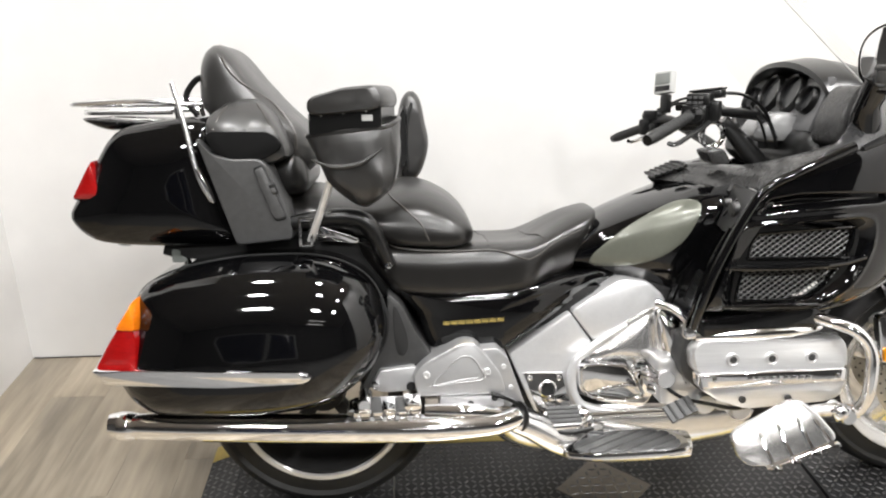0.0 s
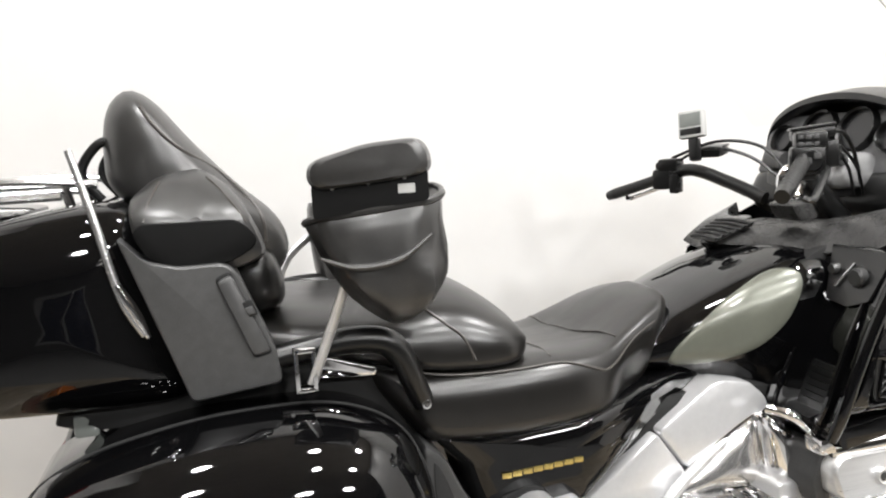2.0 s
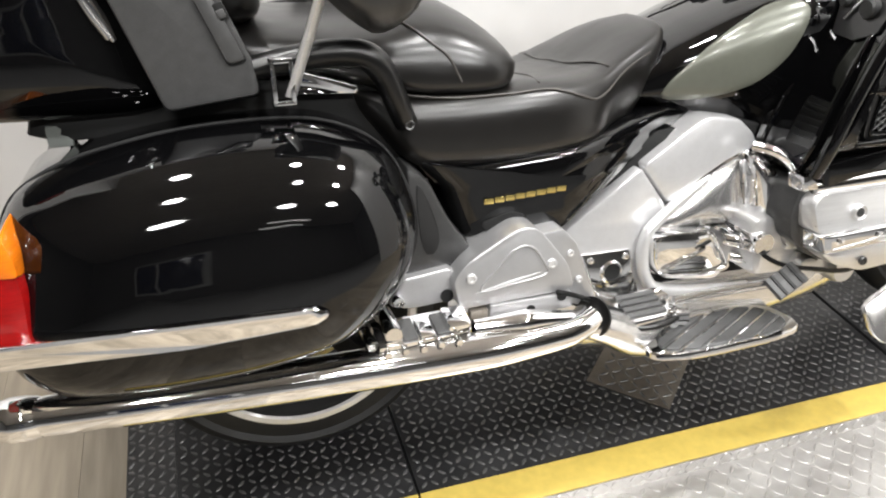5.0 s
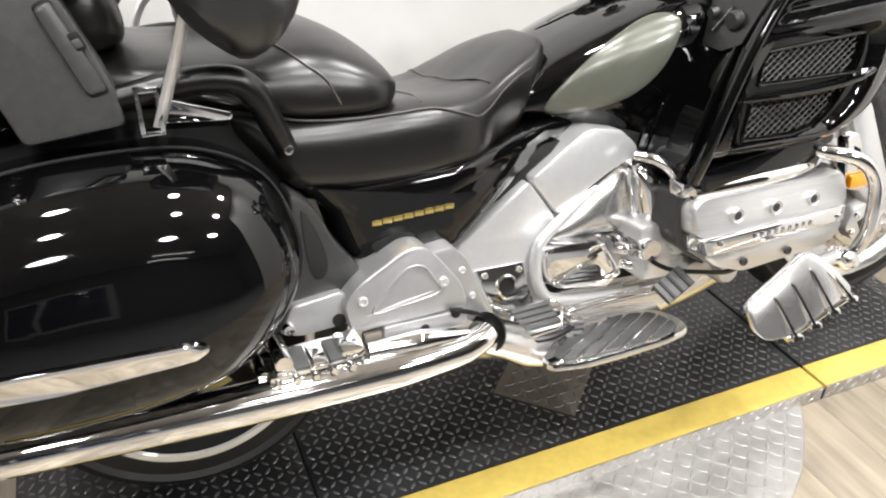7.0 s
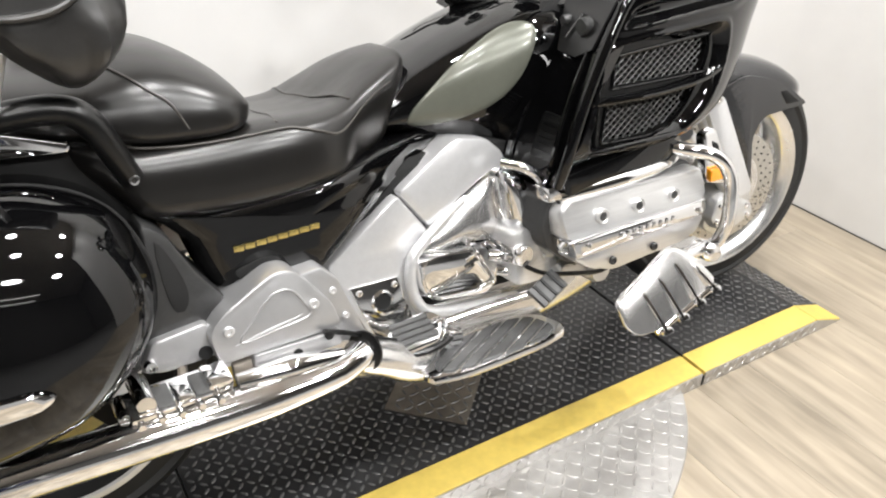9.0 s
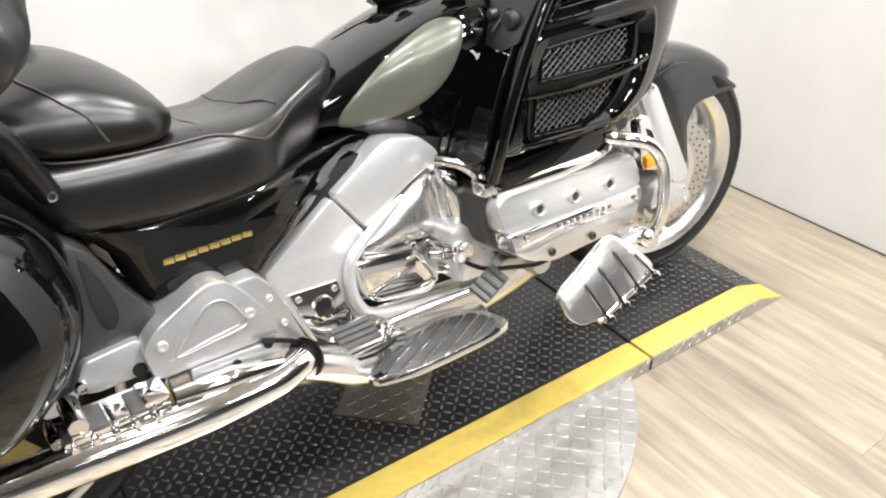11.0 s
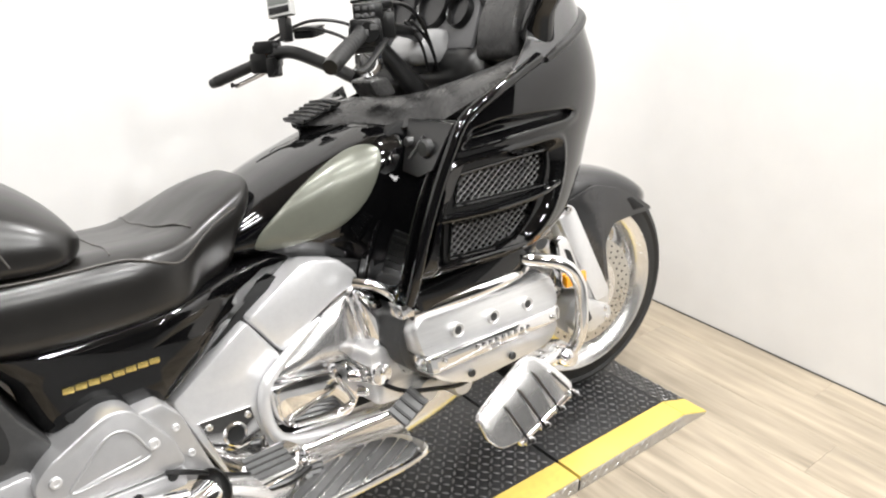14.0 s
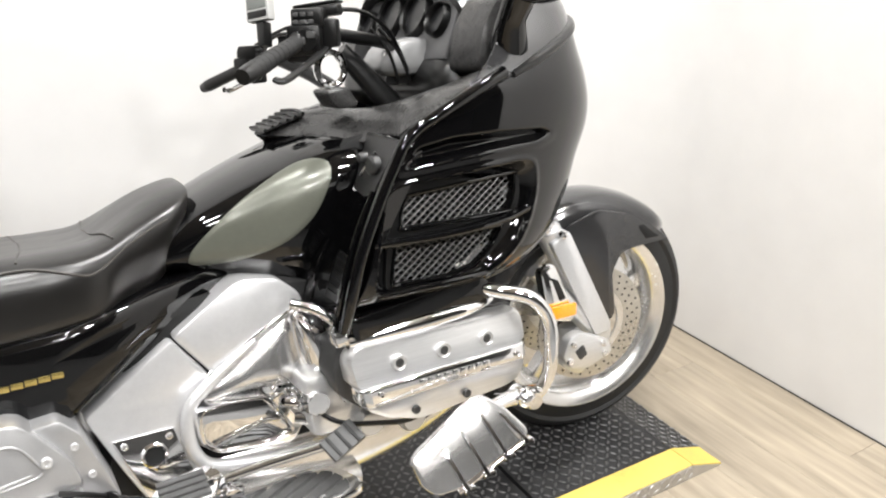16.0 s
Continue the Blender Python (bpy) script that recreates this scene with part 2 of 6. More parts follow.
def bend(bm, fn):
    for v in bm.verts:
        v.co = Vector(fn(*v.co))
    return bm


# ---------------------------------------------------------------- the room
PLAT = 0.04
floor = thing("floor", "light oak vinyl plank floor of the photo bay", "floor", kind="structure")
part("floor_base", box(-4.0, 5.0, -7.0, 1.0, -0.12, -0.004, 0), CONCRETE, floor)
tagged(part("wall_back", box(-1.26, 2.47, 0.90, 1.02, -0.1, 3.2, 0), WALL, None, smooth=0), "plain white painted bay wall", "wall", kind="structure")
tagged(part("wall_right", box(2.35, 2.47, -1.75, 0.899, -0.1, 3.2, 0), WALL, None, smooth=0), "plain white painted bay wall", "wall", kind="structure")
tagged(part("wall_left", box(-1.28, -1.16, 0.25, 0.899, -0.1, 3.2, 0), WALL, None, smooth=0), "plain white painted bay wall", "wall", kind="structure")
# Workshop walls out of view; their dimness is painted, not lit.
tagged(part("wall_shop_left", box(-4.1, -4.0, -7.0, 1.0, -0.1, 3.2, 0), SHOP, None, smooth=0), "out-of-view workshop wall with dimness put into its colour", "wall", kind="structure")
tagged(part("wall_shop_front", box(-4.1, 5.1, -7.1, -7.0, -0.1, 3.2, 0), SHOP, None, smooth=0), "out-of-view workshop wall with dimness put into its colour", "wall", kind="structure")
tagged(part("wall_shop_right", box(5.0, 5.1, -7.0, 1.0, -0.1, 3.2, 0), SHOP, None, smooth=0), "out-of-view workshop wall with dimness put into its colour", "wall", kind="structure")
tagged(part("wall_shop_back", box(-4.0, -1.28, 0.9, 1.02, -0.1, 3.2, 0), SHOP, None, smooth=0), "out-of-view workshop wall with dimness put into its colour", "wall", kind="structure")
tagged(part("wall_shop_corner", box(2.47, 5.0, 0.9, 1.02, -0.1, 3.2, 0), SHOP, None, smooth=0), "out-of-view workshop wall with dimness put into its colour", "wall", kind="structure")
tagged(part("ceiling", box(-4.1, 5.1, -7.1, 1.02, 3.2, 3.3, 0), CEIL, None, smooth=0), "plain ceiling with rows of small spotlights", "ceiling", kind="structure")


def cove(cx, cy, r, z0, z1, n=24):
    """A quarter-round wall corner that faces its centre."""
    arc = [(cx + r * math.cos(math.pi / 2 * i / n), cy + r * math.sin(math.pi / 2 * i / n)) for i in range(n + 1)]
    back = [(cx + r - 0.002, cy + r - 0.002)]
    ring = arc + back
    return loft([[Vector((x, y, z)) for x, y in ring] for z in (z0, z1)])


tagged(part("wall_corner", cove(1.80, 0.35, 0.55, -0.1, 3.2), WALL, None, smooth=20), "rounded white corner between the bay walls", "wall", kind="structure")
tagged(part("trim_right", box(2.3465, 2.3495, -1.75, 0.35, 0.0, 0.0035, 0), VOID, None, smooth=0), "thin dark joint between wall and floor", "trim", kind="structure")
tagged(part("trim_back", box(-1.155, 1.80, 0.8965, 0.8995, 0.0, 0.0035, 0), VOID, None, smooth=0), "thin dark joint between wall and floor", "trim", kind="structure")


def ceiling_spot(x, y, z, power, size=0.20):
    ob = thing("ceiling_spotlight", "round white ceiling spotlight with a pale trim ring", "spotlight", pose(x, y, z), "ceiling spotlights")
    part("trim_ring", bend(lathe([(size * 0.525, 0), (size * 0.575, -0.012), (size * 0.65, -0.012), (size * 0.675, 0)], 32), lambda a, b, c: (a, c, b)), CASE, ob)
    part("lens", bend(lathe([(0.0001, -0.004), (size * 0.52, -0.004), (size * 0.52, 0), (0.0001, 0)], 32), lambda a, b, c: (a, c, b)), LAMP, ob)
    lamp = new("spotlight_bulb", bpy.data.lights.new("spotlight_bulb", "AREA"))
    lamp.data.shape, lamp.data.size, lamp.data.energy, lamp.data.color = "DISK", size, power, (1.0, 0.992, 0.982)
    lamp.location = (0, 0, -0.02)
    lamp.parent = ob
    return ob


def batten_light(x, y, z, length=1.2):
    ob = thing("batten_light", "white fluorescent batten light on the workshop ceiling", "ceiling light", pose(x, y, z), "batten lights")
    part("housing", box(-length / 2, length / 2, -0.05, 0.05, -0.05, 0.0, 0.006), CASE, ob)
    for q in (-0.026, 0.026):
        part("fluorescent_tube", tube([(-length / 2 + 0.03, q, -0.066), (length / 2 - 0.03, q, -0.066)], 0.013, 12, 4), TUBE, ob)
    return ob


TUBE = glow("fluorescent tube", (1.0, 0.98, 0.95), 9)
batten_light(0.9, -6.5, 3.2)
batten_light(1.0, -5.5, 3.2)
win = thing("workshop_window", "grey framed workshop window with dark blue panes", "window", pose(-1.1, -6.96, 0.35) @ Matrix.Diagonal((1.25, 1, 1.45, 1)))
part("window_frame", join(box(-0.62, 0.62, -0.035, 0.03, 0.0, 0.07, 0.006), box(-0.62, 0.62, -0.035, 0.03, 1.13, 1.20, 0.006), box(-0.62, -0.55, -0.035, 0.03, 0.07, 1.13, 0.006), box(0.55, 0.62, -0.035, 0.03, 0.07, 1.13, 0.006), box(-0.03, 0.03, -0.035, 0.03, 0.07, 1.13, 0.006)), CASE, win)
for q in (-0.29, 0.29):
    part("pane", box(q - 0.26, q + 0.26, -0.02, 0.0, 0.07, 1.13, 0.002), PANE, win)
LAMP = glow("lamp lens", (1.0, 0.97, 0.92), 12)
SPOT_W = 31
for sx in (-0.62, 0.62, 1.85):
    for sy in (-3.3, -1.6, -0.2):
        ceiling_spot(sx + 0.16 * math.sin(sx * 7 + sy * 5), sy + 0.14 * math.cos(sx * 4 - sy * 6), 3.19, SPOT_W * (1.45 if sx > 1 else 0.92) * (1.0 if sy > -1 else 1.0 if sy > -2.5 else 1.75), 0.20 if sy > -2.5 else 0.40)

# ---------------------------------------------------------------- lift platform, turntable, plate
def lug_mesh(length=0.020, width=0.0062, h=0.0016):
    """One raised lozenge of tread plate."""
    pts = [(-length / 2, 0), (-length * 0.2, width / 2), (length * 0.2, width / 2), (length / 2, 0), (length * 0.2, -width / 2), (-length * 0.2, -width / 2)]
    return pts, h


def lugs(area, z, pitch=0.0205, inside=None, turn=45, size=0.0205):
    """All the lozenges of a tread plate, laid alternately at right angles, as one mesh."""
    x0, x1, y0, y1 = area
    pts, h = lug_mesh(size)
    V, F = [], []
    row = 0
    y = y0 + pitch / 2
    while y < y1:
        x = x0 + pitch / 2
        col = 0
        while x < x1:
            if inside is None or inside(x, y):
                a = radians(turn + (90 if (row + col) % 2 else 0))
                b = len(V)
                for px, py in pts:
                    V.append((x + px * math.cos(a) - py * math.sin(a), y + px * math.sin(a) + py * math.cos(a), z))
                for px, py in pts:
                    px, py = px * 0.72, py * 0.6
                    V.append((x + px * math.cos(a) - py * math.sin(a), y + px * math.sin(a) + py * math.cos(a), z + h))
                F.append(tuple(b + 6 + i for i in range(6)))
                for i in range(6):
                    F.append((b + i, b + (i + 1) % 6, b + 6 + (i + 1) % 6, b + 6 + i))
            x += pitch
            col += 1
        y += pitch
        row += 1
    bm = bmesh.new()
    vs = [bm.verts.new(v) for v in V]
    for f in F:
        bm.faces.new([vs[i] for i in f])
    return bm


EDGE_N, EDGE_F, INNER = -0.290, 0.285, 0.074
R0, R1, SPLIT, REARSPLIT = -0.36, 1.89, 1.345, 0.175
platform = thing("lift_platform", "low black tread-plate motorcycle platform with yellow safety borders", "platform")


def deck(name, x0, x1, y0, y1, mat, z=PLAT):
    return part(name, box(x0, x1, y0, y1, 0.0, z, 0.0015), mat, platform)


for name, x0, x1 in (("front_deck", SPLIT + 0.0045, 1.775), ("middle_deck", REARSPLIT + 0.002, SPLIT - 0.0045), ("rear_deck", -0.26, REARSPLIT - 0.002)):
    d = deck(name, x0, x1, EDGE_N + INNER, EDGE_F - INNER, TREAD)
    tagged(part("tread_pattern", lugs((x0 + 0.004, x1 - 0.004, EDGE_N + INNER + 0.006, EDGE_F - INNER - 0.006), PLAT, 0.0205, None, 45, 0.0190), TREAD_LUG, d, smooth=0), kind="stuff")
    for s, a, b in (("near", EDGE_N, EDGE_N + INNER), ("far", EDGE_F - INNER, EDGE_F)):
        yb = part("yellow_border", box(x0, x1, a + 0.0005, b - 0.0005, 0.0, PLAT + 0.001, 0.002), YELLOW, platform)


def wedge(x0, x1, y0, y1, z0, z1):
    bm = bmesh.new()
    v = [bm.verts.new(p) for p in ((x0, y0, 0), (x0, y1, 0), (x1, y1, 0), (x1, y0, 0), (x0, y0, z0), (x0, y1, z0), (x1, y1, z1), (x1, y0, z1))]
    for f in ((0, 1, 2, 3), (4, 5, 6, 7), (0, 1, 5, 4), (1, 2, 6, 5), (2, 3, 7, 6), (3, 0, 4, 7)):
        bm.faces.new([v[i] for i in f])
    return bm


for x0, x1, z0, z1 in ((1.7755, R1, PLAT, 0.003), (R0, -0.2605, 0.003, PLAT)):
    ramp = part("ramp", wedge(x0, x1, EDGE_N + INNER, EDGE_F - INNER, z0, z1), TREAD, platform, smooth=0)
    sl = (z1 - z0) / (x1 - x0)
    tagged(part("tread_pattern", bend(lugs((x0, x1, EDGE_N + INNER, EDGE_F - INNER), 0), lambda x, y, z: (x, y, z + z0 + (x - x0) * sl)), TREAD_LUG, ramp, smooth=0), kind="stuff")
    for a, b in ((EDGE_N, EDGE_N + INNER - 0.0005), (EDGE_F - INNER + 0.0005, EDGE_F)):
        part("yellow_border", wedge(x0, x1, a, b, z0 + 0.001, z1 + 0.001), YELLOW, platform, smooth=0)
# bare side flange of the platform
part("joint_strip", box(SPLIT - 0.006, SPLIT + 0.006, EDGE_N - 0.001, EDGE_F, 0.001, PLAT - 0.012, 0), VOID, platform)
for x0, x1 in ((SPLIT + 0.0045, 1.775), (-0.26, SPLIT - 0.0045)):
    sk = part("side_skirt", box(x0, x1, EDGE_N - 0.003, EDGE_N - 0.0002, 0.0, PLAT - 0.001, 0), PLATE, platform)
    tagged(part("tread_pattern", bend(lugs((x0, x1, 0.0, PLAT - 0.002), 0), lambda x, y, z: (x, EDGE_N - 0.003 - z, y)), PLATE, sk, smooth=0), kind="stuff")
part("side_skirt", bend(wedge(1.7755, R1 - 0.005, EDGE_N - 0.003, EDGE_N - 0.0002, PLAT - 0.001, 0.002), lambda x, y, z: (x, y, z)), PLATE, platform, smooth=0)

DISC_C, DISC_R = (0.72, 0.11), 0.69
turntable = thing("turntable", "round bare diamond-plate turntable set in the floor", "turntable")
part("disc", bend(lathe([(0.0001, 0.0), (DISC_R, 0.0), (DISC_R, 0.006), (DISC_R - 0.002, 0.008), (0.0001, 0.008)], 160), lambda a, b, c: (a + DISC_C[0], c + DISC_C[1], b)), PLATE, turntable)
tagged(part("tread_pattern", lugs((DISC_C[0] - DISC_R, DISC_C[0] + DISC_R, -0.58, EDGE_N - 0.004), 0.008, 0.0255,
     lambda x, y: math.hypot(x - DISC_C[0], y - DISC_C[1]) < DISC_R - 0.01, size=0.027), PLATE, turntable, smooth=0), kind="stuff")

stand_plate = thing("steel_plate", "loose square tread plate lying askew on the platform", "plate", pose(0.75, -0.026, PLAT + 0.0017, 0, 0, 45))
base = part("sheet", box(-0.093, 0.093, -0.093, 0.093, 0, 0.003, 0.0008), RUSTY, stand_plate)
tagged(part("tread_pattern", lugs((-0.09, 0.09, -0.09, 0.09), 0.003, 0.024, size=0.025), TREAD_LUG, base, smooth=0), kind="stuff")


# ---------------------------------------------------------------- the motorcycle
LEANS = 10.0
bike = thing("motorcycle", "black touring motorcycle with chrome trim leaning on its side stand", "motorcycle", pose(0, 0, PLAT, -LEANS, 0, 0))


def V2(pts):
    return [Vector((*p, 0)) for p in pts]


def both(outline, w, k=8, power=2.6, e=0.5, centre=None):
    """A body across the bike: puff with domed flanks."""
    L = []
    for i in range(k + 1):
        a = math.pi / 2 * i / k
        L.append((-w + w * e * (1 - math.cos(a) ** (2 / power)) , max(0.03, math.sin(a) ** (2 / power))))
    L = L + [(-y, s) for y, s in reversed(L)]
    return puff(outline, L, centre)


def drape(bm, pts, side=-1):
    """Lays (x, z) points on the flank of a body, seen along y."""
    tree = BVHTree.FromBMesh(bm)
    out = []
    for x, z in pts:
        hit = tree.ray_cast(Vector((x, side * 2.0, z)), Vector((0, -side, 0)))[0]
        if hit is not None:
            out.append((x, hit.y, z))
    return out


# --- wheels
def wheel(name, cx, cz, rt, wt, rr, m=None, label="", metal=None):
    """Tyre with rim, spokes and discs, about the y axis; m moves it after."""
    tyre_p = []
    for i in range(25):
        a = math.pi * (i / 24)
        tyre_p.append((rr - 0.012 + (rt - rr + 0.012) * math.sin(a) ** 0.62, -wt / 2 * math.cos(a) * (1.0 if 0.15 < i / 24 < 0.85 else 0.86)))
    bm = lathe(tyre_p, 96, (cx, 0, cz))
    t = part(name, bm if m is None else (bm.transform(m) or bm), RUBBER, bike, label)
    w = wt * 0.47
    rim = lathe([(rr - 0.014, -w), (rr + 0.004, -w - 0.004), (rr + 0.006, -w + 0.004), (rr - 0.008, -w + 0.012), (rr - 0.03, -w * 0.5), (rr - 0.034, 0),
                 (rr - 0.03, w * 0.5), (rr - 0.008, w - 0.012), (rr + 0.006, w - 0.004), (rr + 0.004, w + 0.004), (rr - 0.014, w), (rr - 0.032, w * 0.7),
                 (rr - 0.045, 0), (rr - 0.032, -w * 0.7)], 96, (cx, 0, cz))
    if m is not None:
        rim.transform(m)
    part("rim", rim, metal or ALLOY, t, "cast aluminium rim")
    for i in range(5):
        a = 2 * math.pi * i / 5 + 0.35
        sp = bend(box(0.05, rr - 0.036, -0.022, 0.022, -0.016, 0.016, 0.006),
                  lambda x, y, z: (cx + x * math.cos(a) - (z * (1 + (x - 0.05) * 2)) * math.sin(a), y, cz + x * math.sin(a) + (z * (1 + (x - 0.05) * 2)) * math.cos(a)))
        if m is not None:
            sp.transform(m)
        part("spoke", sp, metal or ALLOY, t)
    hub = lathe([(0.0001, -0.06), (0.03, -0.06), (0.05, -0.05), (0.058, -0.02), (0.058, 0.02), (0.05, 0.05), (0.03, 0.06), (0.0001, 0.06)], 40, (cx, 0, cz))
    if m is not None:
        hub.transform(m)
    part("hub", hub, metal or ALLOY, t)
    return t


def holed_disc(cx, cz, y, r0, r1, holes, m=None):
    """A brake disc with rings of drilled holes, their shade painted as near-black discs on one face."""
    bm = lathe([(r0, y - 0.0025), (r1, y - 0.0025), (r1, y + 0.0025), (r0, y + 0.0025)], 96, (cx, 0, cz))
    hb = []
    for i in range(holes):
        a = 2 * math.pi * i / holes
        for q, o in ((0.3, 0.0), (0.55, 0.33), (0.8, 0.66)):
            rr = r0 + (r1 - r0) * q
            aa = a + o * 2 * math.pi / holes
            hb.append(lathe([(0.0001, -0.0004), (0.0030, -0.0004), (0.0030, 0.0004), (0.0001, 0.0004)], 10, (cx + rr * math.cos(aa), y - 0.0028, cz + rr * math.sin(aa))))
    h = join(*hb)
    if m is not None:
        bm.transform(m), h.transform(m)
    return bm, h


RAKE, STEER = radians(29), radians(-10.0)
AX = Vector((-math.sin(RAKE), 0, math.cos(RAKE)))
PIV = Vector((1.745, 0, 0))
STEERED = Matrix.Translation(PIV) @ Matrix.Rotation(STEER, 4, AX) @ Matrix.Translation(-PIV)


def steered(bm):
    bm.transform(STEERED)
    return bm


FX, FZ = 1.628, 0.314
front_wheel = wheel("front_wheel", FX, FZ, 0.317, 0.135, 0.232, STEERED, "black radial tyre on a cast aluminium wheel")
for y in (-0.082, 0.082):
    d, h = holed_disc(FX, FZ, y, 0.09, 0.148, 30, STEERED)
    dd = part("brake_disc", d, STEEL, front_wheel, "drilled steel brake disc")
    part("drill_hole", h, VOID, dd)
    if y < 0:
        part("carrier", steered(lathe([(0.078, y - 0.002), (0.095, y - 0.003), (0.098, y + 0.004), (0.078, y + 0.005)], 48, (FX, 0, FZ))), ALLOY, front_wheel)
for y in (-0.118, 0.118):
    s = 1 if y > 0 else -1
    lower = steered(tube([(FX - 0.005, y, FZ - 0.01), (FX - 0.06, y, FZ + 0.10), (FX - 0.155, y, FZ + 0.275)], [0.027, 0.030, 0.030], 20, 14))
    fk = part("fork_leg", lower, SILVER, bike, "silver fork lower with a chrome cover")
    cover = puff(sharp_loop([(-0.024, 0.0), (0.016, -0.012), (0.026, 0.004), (0.027, 0.285), (-0.026, 0.285)], 0.008, 4), [(0.0, 1.0), (s * 0.030, 1.0), (s * 0.036, 0.985), (s * 0.039, 0.95)])
    cover.transform(Matrix.Translation((FX - 0.012, y, FZ + 0.012)) @ Matrix.Rotation(-RAKE + radians(1.5), 4, "Y"))
    part("fork_cover", steered(cover), SILVER, fk, "flat silver fork cover")
    part("cover_bolt", steered(bolt(FX - 0.138, y + s * 0.040, FZ + 0.272, 0.010, 0.006)), CHROME, fk)
    part("fork_tube", steered(tube([(FX - 0.15, y, FZ + 0.26), (FX - 0.33, y, FZ + 0.6)], 0.0225, 20, 8)), CHROME, fk)
    part("axle_clamp", steered(lathe([(0.0001, y - 0.03), (0.026, y - 0.03), (0.03, y - 0.024), (0.03, y + 0.024), (0.026, y + 0.03), (0.0001, y + 0.03)], 30, (FX - 0.012, 0, FZ))), BRUSHED, fk)
    part("fork_brace", steered(tube([(FX - 0.20, y + s * 0.02, FZ + 0.19), (FX - 0.12, y + s * 0.02, FZ + 0.11), (FX - 0.03, y + s * 0.016, FZ + 0.0)], [0.017, 0.021, 0.016], 16, 12)), BRUSHED, fk)
    cal = steered(plate(sharp_loop([(FX - 0.105, FZ + 0.01), (FX - 0.05, FZ + 0.05), (FX - 0.0, FZ - 0.005), (FX - 0.015, FZ - 0.06), (FX - 0.06, FZ - 0.105), (FX - 0.115, FZ - 0.07)], 0.015),
                        y + s * -0.03, y + s * 0.022, 0.008))
    c = part("brake_caliper", cal, BRUSHED, bike, "silver brake caliper")
    for bx, bz in ((-0.085, 0.0), (-0.09, -0.06), (-0.03, -0.05)):
        part("bolt", steered(bolt(FX + bx, y + s * 0.022, FZ + bz, 0.009)), CHROME, c)


def arc_shell(cx, cz, r, a0, a1, w, thick=0.005, n=40, drop=0.05, tip=0.0):
    """A mudguard: an arched shell round an axle, its cross-section bowed."""
    rings = []
    for i in range(n + 1):
        u = i / n
        a = radians(a0 + (a1 - a0) * u)
        taper = 1 - tip * max(0, 1 - u * 6) ** 2
        ring = []
        prof = [(-1, -drop), (-1, -drop * 0.5), (-0.93, -0.012), (-0.8, 0.0), (-0.45, 0.009), (0, 0.012), (0.45, 0.009), (0.8, 0.0), (0.93, -0.012), (1, -drop * 0.5), (1, -drop)]
        for q, d in prof + [(q * 0.95, d - thick) for q, d in reversed(prof)]:
            rr = r + d * (0.35 + 0.65 * taper)
            ring.append(Vector((cx + rr * math.cos(a), q * w * taper, cz + rr * math.sin(a))))
        rings.append(ring)
    return loft(rings)


fender = part("front_fender", steered(arc_shell(FX, FZ - 0.004, 0.319, 39, 150, 0.082, drop=0.045, tip=0.75)), TITAN, bike, "glossy dark front mudguard")
skirt_o = sharp_loop([(FX - 0.095, FZ + 0.262), (FX + 0.0, FZ + 0.297), (FX + 0.09, FZ + 0.275), (FX + 0.16, FZ + 0.235), (FX + 0.212, FZ + 0.198), (FX + 0.14, FZ + 0.192), (FX + 0.07, FZ + 0.182), (FX + 0.045, FZ + 0.13), (FX + 0.062, FZ + 0.02), (FX + 0.048, FZ + 0.0), (FX - 0.025, FZ + 0.14)], 0.02, 5)
for y in (-0.094, 0.094):
    sk = part("side_skirt", steered(plate(skirt_o, y * 0.93, y, 0.003)), TITAN, fender)
    part("skirt_slot", steered(plate(sharp_loop([(FX + 0.112, FZ + 0.242), (FX + 0.128, FZ + 0.244), (FX + 0.178, FZ + 0.208), (FX + 0.138, FZ + 0.206)], 0.004), y * 0.95, y * 1.012, 0.001)), VOID, sk)

REARRING = lathe([(0.205, -0.090), (0.209, -0.094), (0.219, -0.094), (0.223, -0.089), (0.214, -0.080)], 96, (0, 0, 0.31))
# Rim, spokes and hub near black: shade between the bags is painted in.
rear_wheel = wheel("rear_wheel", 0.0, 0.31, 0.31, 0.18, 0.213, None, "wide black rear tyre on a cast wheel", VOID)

part("rim_ring", REARRING, SILVER, rear_wheel, "bright rim edge")

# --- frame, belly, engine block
# Solid filler behind the covers; shade between parts is put into its colour.
part("engine_block", puff(sharp_loop([(0.47, 0.30), (0.55, 0.60), (0.80, 0.62), (1.16, 0.56), (1.20, 0.30), (1.0, 0.22), (0.6, 0.2)], 0.03), [(-0.2, 0.94), (-0.19, 1), (0.19, 1), (0.2, 0.94)]), VOID, bike, "engine block with shade painted near black")
part("belly_pan", both(smooth_loop([(0.40, 0.33), (0.43, 0.23), (0.50, 0.185), (0.70, 0.16), (1.0, 0.19), (1.18, 0.245), (1.2, 0.31), (0.8, 0.34)], 48), 0.21, e=0.35), SATIN, bike, "silver belly cover")

# --- saddlebags
bag_o = smooth_loop([(-0.355, 0.655), (-0.30, 0.688), (-0.24, 0.706), (-0.13, 0.722), (0.0, 0.722), (0.075, 0.706), (0.135, 0.667), (0.168, 0.60), (0.172, 0.54), (0.15, 0.49), (0.11, 0.445),
                     (0.05, 0.405), (-0.05, 0.383), (-0.17, 0.378), (-0.33, 0.388), (-0.378, 0.415), (-0.40, 0.45), (-0.422, 0.505), (-0.40, 0.56)], 96)


